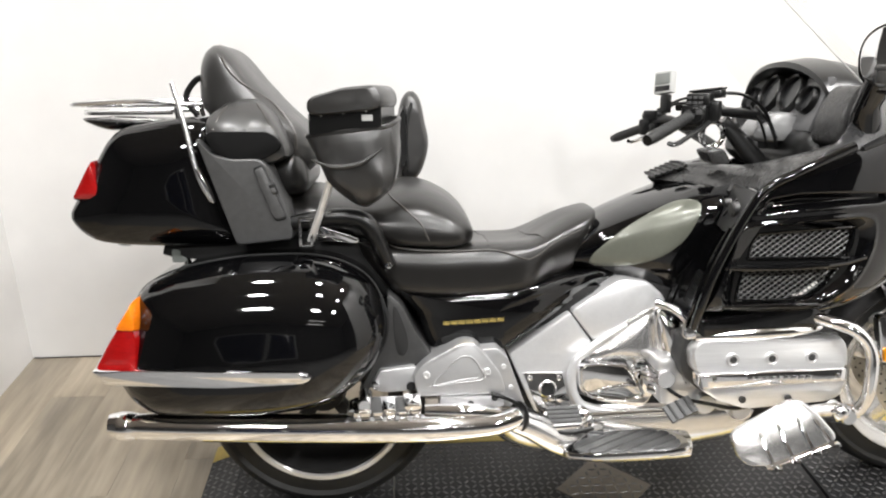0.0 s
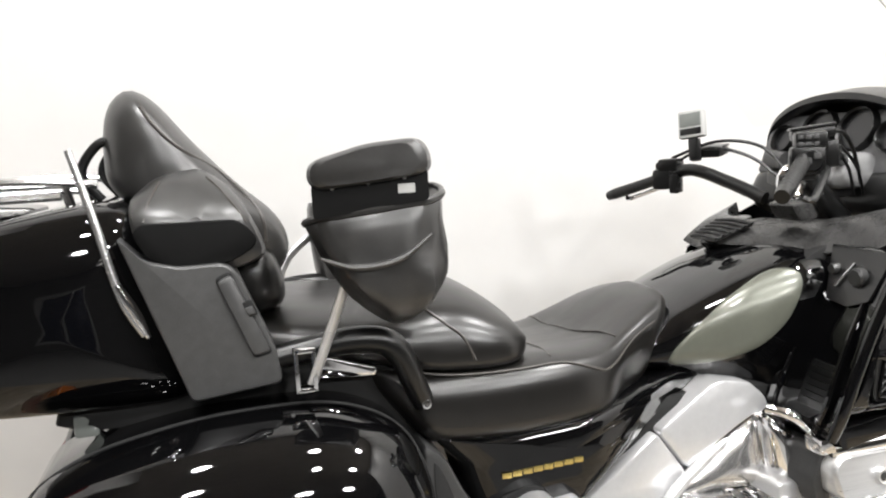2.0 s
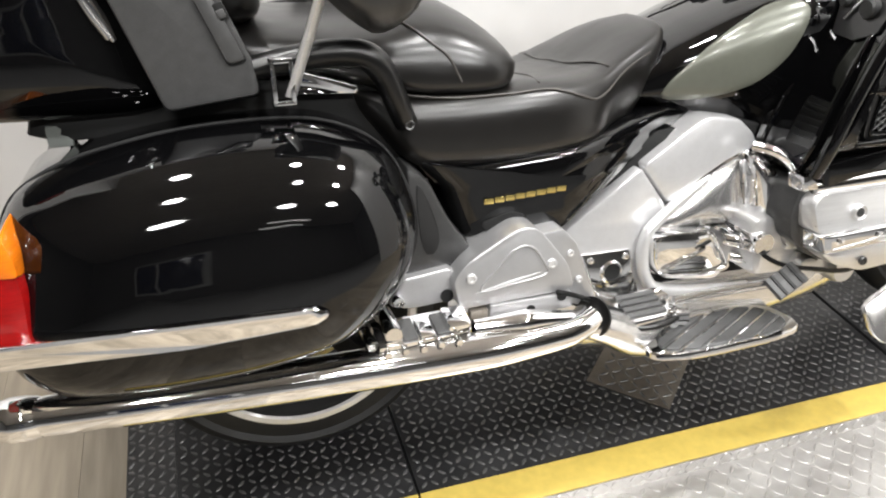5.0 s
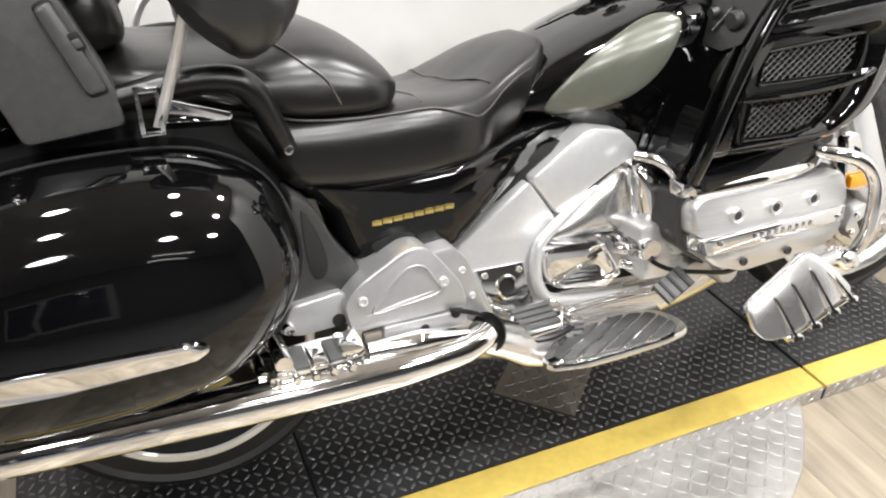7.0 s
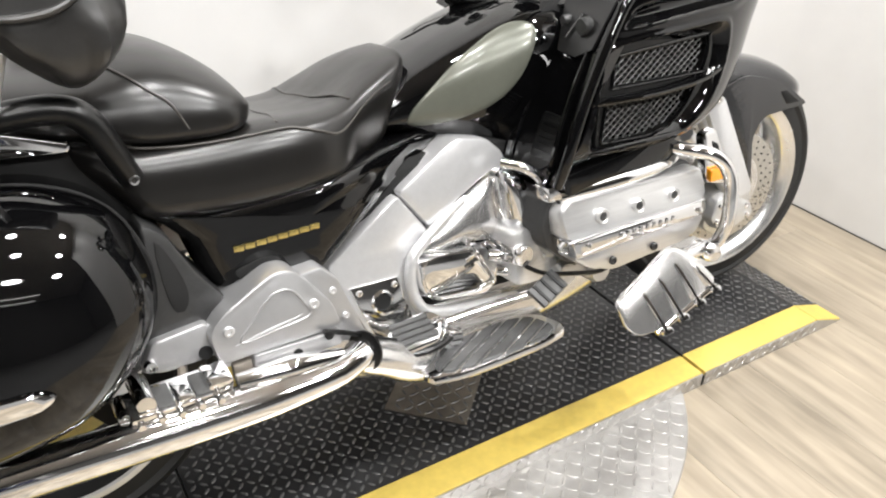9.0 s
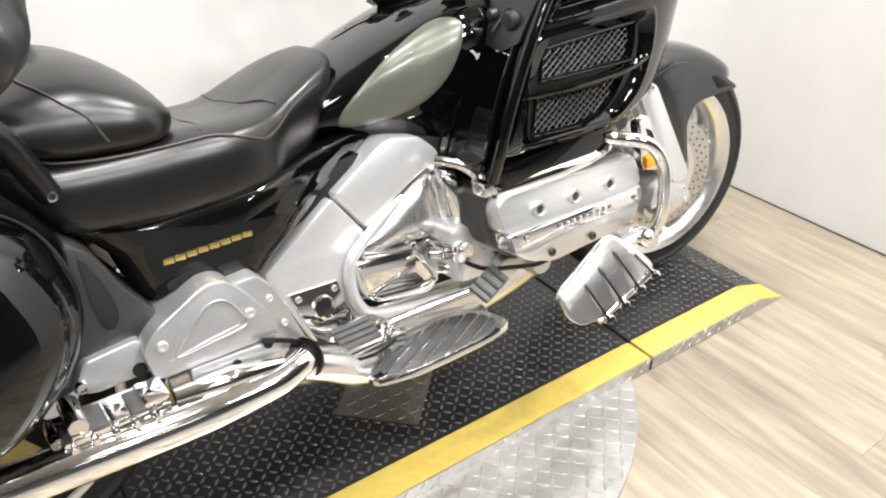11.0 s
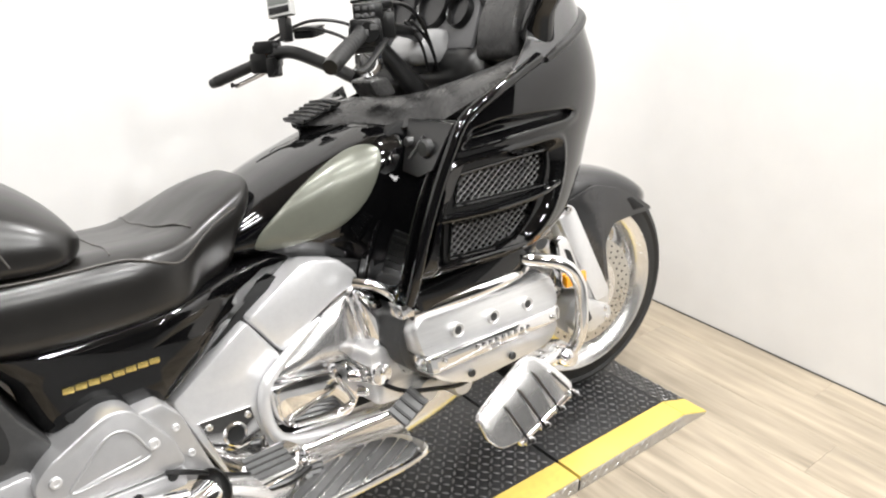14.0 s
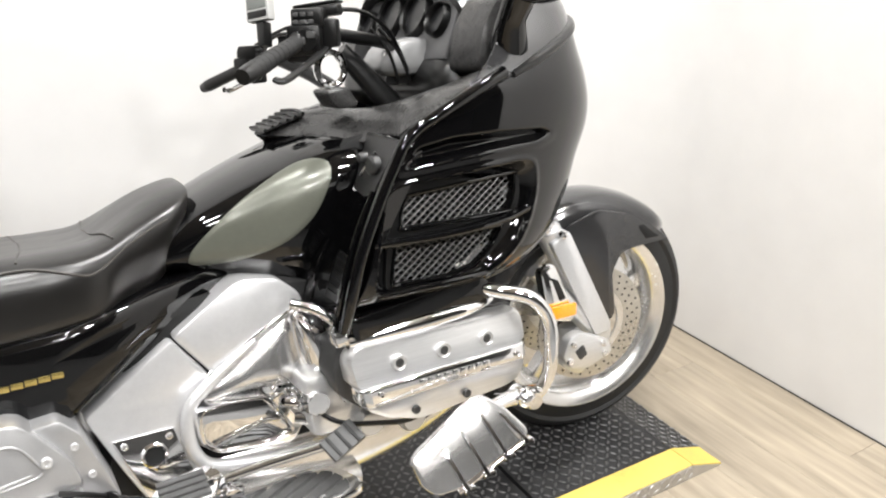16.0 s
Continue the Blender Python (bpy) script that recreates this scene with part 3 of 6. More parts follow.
def bag(side):
    L = [(0.13, 0.97), (0.15, 1.0)] + [(0.30 + 0.138 * math.sin(math.pi / 2 * i / 18) ** 0.92, max(0.04, math.cos(math.pi / 2 * i / 18) ** 0.46)) for i in range(19)]
    bm = puff(bag_o, [(-y * side, q) for y, q in L], (-0.12, 0.52))
    slope = lambda x, y, z: (x, y * (1 - 0.9 * max(0, z - 0.52) ** 1.6 - 0.6 * max(0, 0.44 - z) - 0.25 * max(0, x - 0.08) - 0.1 * max(0, -x - 0.2)), z)
    b = part("saddlebag", bend(bm, slope), BLACK, bike, "glossy black hard saddlebag")
    lens = puff(sharp_loop([(-0.345, 0.655), (-0.40, 0.57), (-0.436, 0.505), (-0.335, 0.505), (-0.330, 0.58)], 0.012), [(-0.16 * side, 1), (-0.37 * side, 1), (-0.395 * side, 0.985), (-0.412 * side, 0.94), (-0.424 * side, 0.8), (-0.428 * side, 0.4)])
    part("tail_light", bend(lens, slope), RED, b, "red and amber wrap-round tail light")
    amb = puff(sharp_loop([(-0.3455, 0.656), (-0.384, 0.598), (-0.3325, 0.594), (-0.334, 0.625)], 0.008), [(-0.16 * side, 1), (-0.372 * side, 1.02), (-0.397 * side, 1.0), (-0.416 * side, 0.95), (-0.43 * side, 0.75), (-0.432 * side, 0.4)])
    part("indicator", bend(amb, slope), ORANGE, b, "amber indicator lens")
    tr = sharp_loop([(-0.428, 0.524), (-0.323, 0.523), (-0.159, 0.516), (0.0, 0.509), (0.022, 0.497), (0.0, 0.484), (-0.162, 0.481), (-0.40, 0.492)], 0.012, 4)
    tb = puff(tr, [(-0.2 * side, 1), (-0.436 * side, 1), (-0.442 * side, 0.985), (-0.444 * side, 0.94)])
    part("trim_strip", bend(tb, slope), CHROME, b, "chrome trim strip")
    part("lid_seam", bend(tube([(-0.12 + (p.x + 0.12) * 0.999, -0.30 * side, 0.52 + (p.y - 0.52) * 0.999) for p in bag_o[::3]], 0.0028, 8, 96, True), slope), VOID, b)
    pipe = tube([(-0.405, -0.335 * side, 0.362), (-0.2, -0.34 * side, 0.352), (0.2, -0.345 * side, 0.336), (0.38, -0.345 * side, 0.336), (0.43, -0.34 * side, 0.341), (0.46, -0.33 * side, 0.347)], [0.027, 0.031, 0.032, 0.032, 0.031, 0.022], 28, 48, flat=1.05)
    mf = part("muffler", pipe, CHROME, bike, "long chrome muffler")
    part("tail_pipe", tube([(-0.432, -0.335 * side, 0.363), (-0.425, -0.335 * side, 0.363), (-0.39, -0.335 * side, 0.361), (-0.375, -0.335 * side, 0.360)], [0.026, 0.0315, 0.0315, 0.0285], 28, 16), CHROME, mf, "chrome muffler end cap")
    return b


bag(1)
bag(-1)

# --- trunk with lights, wings, pods
trunk_o = smooth_loop([(-0.524, 0.80), (-0.512, 0.835), (-0.486, 0.87), (-0.452, 0.935), (-0.418, 0.982), (-0.366, 1.005), (-0.21, 1.015), (-0.17, 0.93), (-0.145, 0.80), (-0.15, 0.735), (-0.305, 0.733), (-0.438, 0.742), (-0.49, 0.76)], 80)
trunk = part("trunk", both(trunk_o, 0.265, e=0.32, power=3.0), BLACK, bike, "glossy black top box")
for s in (1, -1):
    lens = puff(sharp_loop([(-0.455, 0.934), (-0.434, 0.845), (-0.506, 0.845)], 0.01), [(-0.12 * s, 1.0), (-0.222 * s, 1.0), (-0.238 * s, 0.97), (-0.248 * s, 0.84), (-0.252 * s, 0.5)])
    part("tail_light", lens, RED, trunk, "red trunk tail light")
part("reflector_band", both(smooth_loop([(-0.52, 0.79), (-0.514, 0.82), (-0.50, 0.82), (-0.49, 0.77), (-0.50, 0.765)], 30), 0.2, e=0.2), SCREEN, trunk)
for s in (1, -1):
    wing_o = sharp_loop([(-0.222, 0.978), (-0.192, 0.944), (-0.15, 0.932), (-0.09, 0.932), (-0.074, 0.918), (-0.029, 0.797), (-0.026, 0.757), (-0.148, 0.746)], 0.010, 4)
    wing = part("side_wing", plate(wing_o, -0.15 * s, -0.288 * s, 0.007), GREY_PLASTIC, bike, "grey textured passenger side wing")
    door_o = sharp_loop([(-0.105, 0.912), (-0.084, 0.921), (-0.037, 0.802), (-0.062, 0.797)], 0.007)
    part("pocket_recess", plate(door_o, -0.28 * s, -0.2895 * s, 0.001), VOID, wing)
    c = sum(door_o, Vector()) / len(door_o)
    part("pocket_door", plate([c + (p - c) * 0.93 for p in door_o], -0.28 * s, -0.295 * s, 0.004), GREY_PLASTIC, wing)
    part("latch_recess", plate(sharp_loop([(-0.073, 0.877), (-0.060, 0.880), (-0.052, 0.859), (-0.064, 0.856)], 0.003), -0.288 * s, -0.2956 * s, 0.0003), VOID, wing, "dark pocket latch recess")
    part("latch", plate(sharp_loop([(-0.070, 0.869), (-0.060, 0.872), (-0.056, 0.862), (-0.065, 0.859)], 0.002), -0.288 * s, -0.2975 * s, 0.001), GREY_PLASTIC, wing)
    pod_o = smooth_loop([(-0.207, 1.012), (-0.186, 1.038), (-0.165, 1.051), (-0.134, 1.058), (-0.105, 1.055), (-0.073, 1.030), (-0.05, 0.993), (-0.032, 0.947), (-0.037, 0.930), (-0.075, 0.918), (-0.14, 0.925), (-0.195, 0.955)], 60)
    tilt = lambda x, y, z: (x, y * (1 - 0.30 * ease((z - 0.985) / 0.09)), z)
    shell = bend(puff(pod_o, [(-0.10 * s, 1), (-0.235 * s, 1), (-0.255 * s, 0.975), (-0.266 * s, 0.92), (-0.271 * s, 0.8), (-0.274 * s, 0.5), (-0.275 * s, 0.15)]), tilt)
    seams = [drape(shell, run, -s) for run in ([(-0.165, 1.043), (-0.178, 1.020), (-0.187, 0.992)], [(-0.102, 1.046), (-0.088, 1.031), (-0.070, 1.006), (-0.056, 0.982)])]
    pod = part("armrest_pod", shell, VINYL, bike, "black leather armrest pod with a speaker")
    for run in seams:
        if len(run) > 2:
            part("pod_seam", tube(run, 0.002, 6, 24), PIPING, pod)
    spk = sharp_loop([(-0.203, 0.979), (-0.193, 0.991), (-0.07, 0.988), (-0.052, 0.974), (-0.042, 0.957), (-0.056, 0.943), (-0.084, 0.930), (-0.151, 0.930), (-0.186, 0.944)], 0.010)
    part("speaker_grille", plate(spk, -0.20 * s, -0.281 * s, 0.004), GRILLE, pod, "black speaker grille")

backrest_o = smooth_loop([(-0.245, 1.085), (-0.235, 1.15), (-0.205, 1.180), (-0.168, 1.162), (-0.118, 1.10), (-0.06, 1.035), (0.0, 0.975), (0.014, 0.92), (-0.02, 0.875), (-0.07, 0.885), (-0.16, 0.97), (-0.235, 1.03)], 64)
cushion = both(backrest_o, 0.185, e=0.55, power=2.5)
edge = drape(cushion, [(-0.183, 1.150), (-0.166, 1.122), (-0.135, 1.089), (-0.081, 1.050), (-0.043, 1.008), (-0.027, 0.975), (-0.026, 0.942)])
back = part("passenger_backrest", cushion, VINYL, bike, "padded black leather passenger backrest")
part("piping", tube(edge, 0.0032, 8, 60), PIPING, back)
part("lower_cushion", both(smooth_loop([(-0.09, 0.93), (-0.02, 0.93), (-0.005, 0.85), (-0.07, 0.84)], 30), 0.2, e=0.3), LEATHER, back)

# --- seats
def saddle(stations, n=40, k=2.4, bottom=0.03, dish=0.0):
    """A seat: stations of (x, crown height, edge height, half-width), domed across."""
    S = smooth_loop([(a, b, c) for a, b, c, d in stations], 44, False)
    W = smooth_loop([(a, d, 0) for a, b, c, d in stations], 44, False)
    rings = []
    for p, q in zip(S, W):
        x, zc, zb, w = p.x, p.y, p.z, q.y
        ring = []
        for i in range(n + 1):
            a = math.pi * i / n
            c, d = math.cos(a), math.sin(a)
            ring.append(Vector((x, -w * math.copysign(abs(c) ** (2 / k), c), zb + (zc - zb) * d ** (2 / k) - dish * (1 - abs(c) ** (4 / k)) ** 1.5 * (1 - ease((x - 0.50) / 0.14)))))
        for i in range(1, 6):
            a = math.pi / 2 * i / 5
            ring.append(Vector((x, w * (0.86 + 0.14 * math.cos(a)), zb - bottom * math.sin(a))))
        for i in range(5, 0, -1):
            a = math.pi / 2 * i / 5
            ring.append(Vector((x, -w * (0.86 + 0.14 * math.cos(a)), zb - bottom * math.sin(a))))
        rings.append(ring)
    return loft(rings)


def seam(stations, run, k, r=0.0022):
    """A line of piping on a saddle: (x, share of the half-width)."""
    pts = []
    for x, f in run:
        for a, b in zip(stations, stations[1:]):
            if a[0] <= x <= b[0]:
                u = (x - a[0]) / (b[0] - a[0])
                zc, zb, w = [a[i] + (b[i] - a[i]) * u for i in (1, 2, 3)]
                pts.append((x, -f * w, zb + (zc - zb) * (1 - f ** k) ** (1 / k) + 0.001))
    return tube(pts, r, 8, 60)


PST = [(-0.08, 0.853, 0.79, 0.18), (-0.03, 0.845, 0.785, 0.205), (0.07, 0.836, 0.775, 0.225), (0.15, 0.836, 0.757, 0.237), (0.215, 0.853, 0.742, 0.243), (0.265, 0.848, 0.738, 0.245), (0.31, 0.828, 0.736, 0.244), (0.345, 0.803, 0.738, 0.236), (0.364, 0.782, 0.745, 0.222), (0.373, 0.764, 0.750, 0.20)]
pseat = part("passenger_seat", saddle(PST, k=2.7, bottom=0.022), LEATHER, bike, "black leather passenger seat with a driver bolster")
part("piping", seam(PST, [(0.160, 0.02), (0.168, 0.3), (0.178, 0.55), (0.190, 0.74), (0.208, 0.86), (0.230, 0.94), (0.252, 0.98), (0.270, 1.0)], 2.7), PIPING, pseat)
RST = [(0.098, 0.738, 0.733, 0.205), (0.118, 0.741, 0.727, 0.226), (0.141, 0.741, 0.708, 0.238), (0.165, 0.739, 0.680, 0.246), (0.188, 0.737, 0.656, 0.252), (0.22, 0.736, 0.643, 0.256), (0.30, 0.737, 0.637, 0.260), (0.38, 0.740, 0.636, 0.260), (0.46, 0.738, 0.638, 0.253), (0.53, 0.741, 0.642, 0.232), (0.59, 0.757, 0.646, 0.206), (0.635, 0.774, 0.652, 0.185), (0.668, 0.783, 0.668, 0.168), (0.684, 0.783, 0.690, 0.150)]
shear = lambda x, y, z: (x - 0.42 * max(0.0, 0.785 - z) * ease((x - 0.48) / 0.16), y, z)
rseat = part("rider_seat", bend(saddle(RST, k=4.6, bottom=0.036, dish=0.034), lambda x, y, z: (x - 0.42 * max(0.0, 0.785 - z) * ease((x - 0.48) / 0.16), y, z - 0.20 * max(0.0, y))), LEATHER, bike, "black leather rider seat with a dipped saddle")
part("piping", bend(seam(RST, [(0.178, 0.86), (0.20, 0.90), (0.26, 0.925), (0.34, 0.935), (0.41, 0.935), (0.44, 0.955), (0.47, 0.98), (0.50, 0.992), (0.54, 0.985), (0.58, 0.97), (0.62, 0.96), (0.65, 0.96)], 4.6), shear), PIPING, rseat)
for xc, sag in ((0.40, 0.02), (0.56, -0.03)):
    cross = []
    for j in range(9):
        f = -0.86 + 0.215 * j
        x = xc + sag * (1 - f * f)
        for a, b in zip(RST, RST[1:]):
            if a[0] <= x <= b[0]:
                u = (x - a[0]) / (b[0] - a[0])
                zc, zb, w = [a[q] + (b[q] - a[q]) * u for q in (1, 2, 3)]
                z = zb + (zc - zb) * (1 - abs(f) ** 4.6) ** (1 / 4.6) - 0.034 * (1 - f * f) ** 1.5 * (1 - ease((x - 0.50) / 0.14))
                cross.append((x - 0.42 * max(0.0, 0.785 - z) * ease((x - 0.48) / 0.16), f * w, z - 0.20 * max(0.0, f * w) + 0.0005))
    part("cross_seam", tube(cross, 0.0018, 6, 40), PIPING, rseat)
for s in (1, -1):
    g = tube([(-0.03, -0.27 * s, 0.79), (0.06, -0.275 * s, 0.802), (0.115, -0.278 * s, 0.798), (0.142, -0.278 * s, 0.775), (0.16, -0.272 * s, 0.735), (0.178, -0.262 * s, 0.69)], [0.0165, 0.019, 0.020, 0.020, 0.0185, 0.0165], 16, 40)
    gr = part("grab_rail", g, DARK_PLASTIC, bike, "black passenger grab rail")
    part("bolt", bolt(0.178, -0.277 * s, 0.692, 0.008), CHROME, gr)
part("chrome_step", plate(sharp_loop([(0.015, 0.772), (0.03, 0.777), (0.115, 0.748), (0.11, 0.738), (0.02, 0.745)], 0.004), -0.20, -0.248, 0.003), CHROME, bike, "small chrome trim under the grab rail")
part("seat_base", both(smooth_loop([(-0.2, 0.76), (0.2, 0.74), (0.22, 0.62), (0.16, 0.60), (0.0, 0.72), (-0.3, 0.70), (-0.33, 0.74)], 40), 0.22, e=0.2), VOID, bike)

# --- passenger armrests with pouches
def armrest(x, y, z, yaw, s=1):
    m = pose(x, y, z, 0, 0, yaw) @ Matrix.Scale(1.11, 4)
    pad_o = sharp_loop([(-0.072, 0.0), (-0.068, 0.022), (0.0, 0.040), (0.06, 0.044), (0.074, 0.03), (0.076, 0.002), (0.02, -0.006), (-0.06, -0.012)], 0.016, 4)
    pad = part("passenger_armrest", (lambda b: (b.transform(m), b)[1])(puff(pad_o, [(0.075, 0.8), (0.07, 0.93), (0.055, 1), (-0.055, 1), (-0.07, 0.93), (-0.075, 0.8)])), VINYL, bike, "padded black armrest with a hanging leather pouch")
    band = puff(sharp_loop([(-0.066, -0.045), (-0.066, -0.004), (0.07, 0.008), (0.07, -0.03)], 0.006), [(0.055, 1), (-0.062, 1)])
    band.transform(m)
    part("hinge_band", band, DARK_PLASTIC, pad)
    for k in range(3):
        stud = tube([(-0.042 + 0.042 * k, -0.061, -0.010 + 0.004 * k), (-0.042 + 0.042 * k, -0.0645, -0.010 + 0.004 * k)], [0.0028, 0.0016], 10, 4)
        stud.transform(m)
        part("stud", stud, SILVER, pad, "small metal stud")
    tag = box(0.034, 0.054, -0.0635, -0.0625, -0.020, -0.009, 0)
    tag.transform(m)
    part("care_label", tag, CASE, pad, "small white cloth label")
    rings = []
    for q, xl, xr, d in ((0.0, -0.080, 0.088, 0.052), (0.06, -0.080, 0.088, 0.058), (0.16, -0.074, 0.087, 0.059), (0.28, -0.066, 0.087, 0.063), (0.40, -0.057, 0.087, 0.066), (0.5, -0.049, 0.086, 0.066), (0.6, -0.039, 0.085, 0.064), (0.7, -0.027, 0.081, 0.061), (0.8, -0.014, 0.072, 0.055), (0.88, -0.004, 0.058, 0.046), (0.94, 0.004, 0.046, 0.036), (1.0, 0.014, 0.030, 0.012)):
        w, mid = (xr - xl) / 2, (xl + xr) / 2
        zz = -0.038 - 0.145 * q
        ring = []
        for i in range(40):
            a = 2 * math.pi * i / 40
            fold = 1 + 0.09 * math.sin(3 * a + 5 * q) * q + 0.06 * math.sin(7 * a - 6 * q) * q + 0.02 * math.sin(11 * a + 9 * q) - 0.10 * math.exp(-((q - 0.36) / 0.05) ** 2) * (math.sin(a) < -0.3)
            sx, sy = math.copysign(abs(math.cos(a)) ** 0.6, math.cos(a)), math.copysign(abs(math.sin(a)) ** 0.6, math.sin(a))
            ring.append(Vector((mid + sx * w * fold, -0.005 + sy * d * fold, zz + 0.016 * sx * (1 - q) + 0.006 * math.sin(2 * a) * (1 - q))))
        rings.append(ring)
    pouch = loft(rings)
    pouch.transform(m)
    part("pouch", pouch, VINYL, pad, "soft black leather pouch")
    rim = tube([(r.x, r.y - 0.001, r.z) for r in rings[0][::2]], 0.005, 8, 60, True)
    rim.transform(m)
    part("pouch_hem", rim, VINYL, pad)
    flap = tube([(-0.06, -0.069, -0.09), (-0.02, -0.075, -0.102), (0.03, -0.073, -0.096), (0.07, -0.066, -0.07)], [0.002, 0.0042, 0.0042, 0.002], 8, 24)
    flap.transform(m)
    part("pouch_fold", flap, VINYL, pad)
    return pad


armrest(0.110, -0.302, 1.034, -12)
la_o = smooth_loop([(0.207, 0.985), (0.222, 1.05), (0.248, 1.074), (0.274, 1.05), (0.288, 0.985), (0.298, 0.92), (0.28, 0.85), (0.25, 0.813), (0.215, 0.825), (0.203, 0.91)], 48)
arm_l = part("passenger_armrest", puff(la_o, [(0.285, 0.72), (0.292, 0.86), (0.305, 0.96), (0.33, 1), (0.36, 0.97), (0.375, 0.86), (0.38, 0.7)]), VINYL, bike, "padded black armrest folded up on its edge")
part("pouch", puff(smooth_loop([(0.098, 0.955), (0.118, 0.968), (0.20, 0.975), (0.225, 0.90), (0.21, 0.80), (0.165, 0.765), (0.120, 0.778), (0.103, 0.84)], 40), [(0.265, 0.8), (0.275, 0.93), (0.295, 1), (0.325, 1), (0.338, 0.9)]), VINYL, arm_l, "soft black leather pouch")
part("pad_groove", tube([(0.238, 0.283, 0.845), (0.232, 0.279, 0.91), (0.236, 0.279, 0.98), (0.25, 0.285, 1.04)], 0.004, 8, 24), VOID, arm_l)
part("pad_back", puff(smooth_loop([(0.205, 0.97), (0.228, 1.035), (0.235, 0.96), (0.232, 0.87), (0.212, 0.855)], 30), [(0.27, 0.9), (0.285, 1), (0.36, 1)]), DARK_PLASTIC, arm_l)
for s, tx in ((1, 0.075), (-1, 0.16)):
    st = part("armrest_strut", tube([(0.012, -0.30 * s, 0.755), (0.05, -0.32 * s, 0.855), (tx, -0.345 * s, 0.93)], [0.011, 0.011], 8, 10, flat=0.45), BRUSHED, bike, "flat silver armrest strut")
    br = join(box(-0.012, -0.006, -0.31 * s, -0.285 * s, 0.745, 0.805, 0.001), box(0.012, 0.018, -0.31 * s, -0.285 * s, 0.745, 0.805, 0.001), box(-0.012, 0.018, -0.31 * s, -0.285 * s, 0.80, 0.806, 0.001),
              box(-0.012, 0.018, -0.31 * s, -0.285 * s, 0.745, 0.750, 0.001)) if s > 0 else join(box(-0.012, 0.018, 0.285, 0.31, 0.745, 0.806, 0.002))
    part("strut_bracket", br, CHROME, st, "chrome slotted bracket")

# --- rack and aerials on the trunk
rack = part("luggage_rack", join(tube([(-0.25, -0.16, 1.045), (-0.36, -0.16, 1.055), (-0.52, -0.13, 1.05), (-0.535, 0, 1.048), (-0.52, 0.13, 1.05), (-0.36, 0.16, 1.055), (-0.25, 0.16, 1.045)], 0.006, 10, 60),
            tube([(-0.30, -0.15, 1.03), (-0.50, -0.11, 1.03), (-0.51, 0.11, 1.03), (-0.30, 0.15, 1.03)], 0.0055, 10, 40)), ALLOY, bike, "chrome tube luggage rack")
for y in (-0.08, 0.0, 0.08):
    part("bar", tube([(-0.28, y, 1.045), (-0.52, y, 1.046)], 0.004, 8, 6), ALLOY, rack)
for y in (-0.12, 0.12):
    part("post", tube([(-0.29, y, 1.0), (-0.30, y, 1.045)], 0.007, 10, 6), CHROME, rack)
    part("grab_hoop", tube([(-0.25, y, 1.02), (-0.275, y, 1.06), (-0.25, y, 1.1), (-0.225, y, 1.1), (-0.22, y, 1.05)], 0.007, 10, 24), DARK_PLASTIC, rack)
part("hinge_reflector", box(-0.312, -0.278, -0.205, -0.165, 0.694, 0.726, 0.006), SCREEN, trunk)
part("trunk_hook", tube([(-0.455, -0.12, 0.745), (-0.455, -0.12, 0.726), (-0.425, -0.12, 0.724), (-0.425, -0.12, 0.745)], 0.002, 6, 24), CHROME, trunk)
part("trunk_spoiler", both(smooth_loop([(-0.50, 1.012), (-0.49, 1.02), (-0.38, 1.012), (-0.37, 1.0), (-0.44, 0.99)], 30), 0.17, e=0.3), BLACK, trunk)
for s in (1,):
    mast = part("aerial", tube([(-0.20, -0.262 * s, 0.842), (-0.225, -0.262 * s, 0.895), (-0.248, -0.255 * s, 1.0), (-0.27, -0.25 * s, 1.092)], [0.006, 0.006, 0.0055, 0.005], 12, 30), ALLOY, bike, "silver whip aerial in a chrome base")
    part("aerial_base", tube([(-0.196, -0.262 * s, 0.838), (-0.208, -0.262 * s, 0.87), (-0.228, -0.262 * s, 0.912)], [0.004, 0.0075, 0.008, 0.006], 14, 12), CHROME, mast)

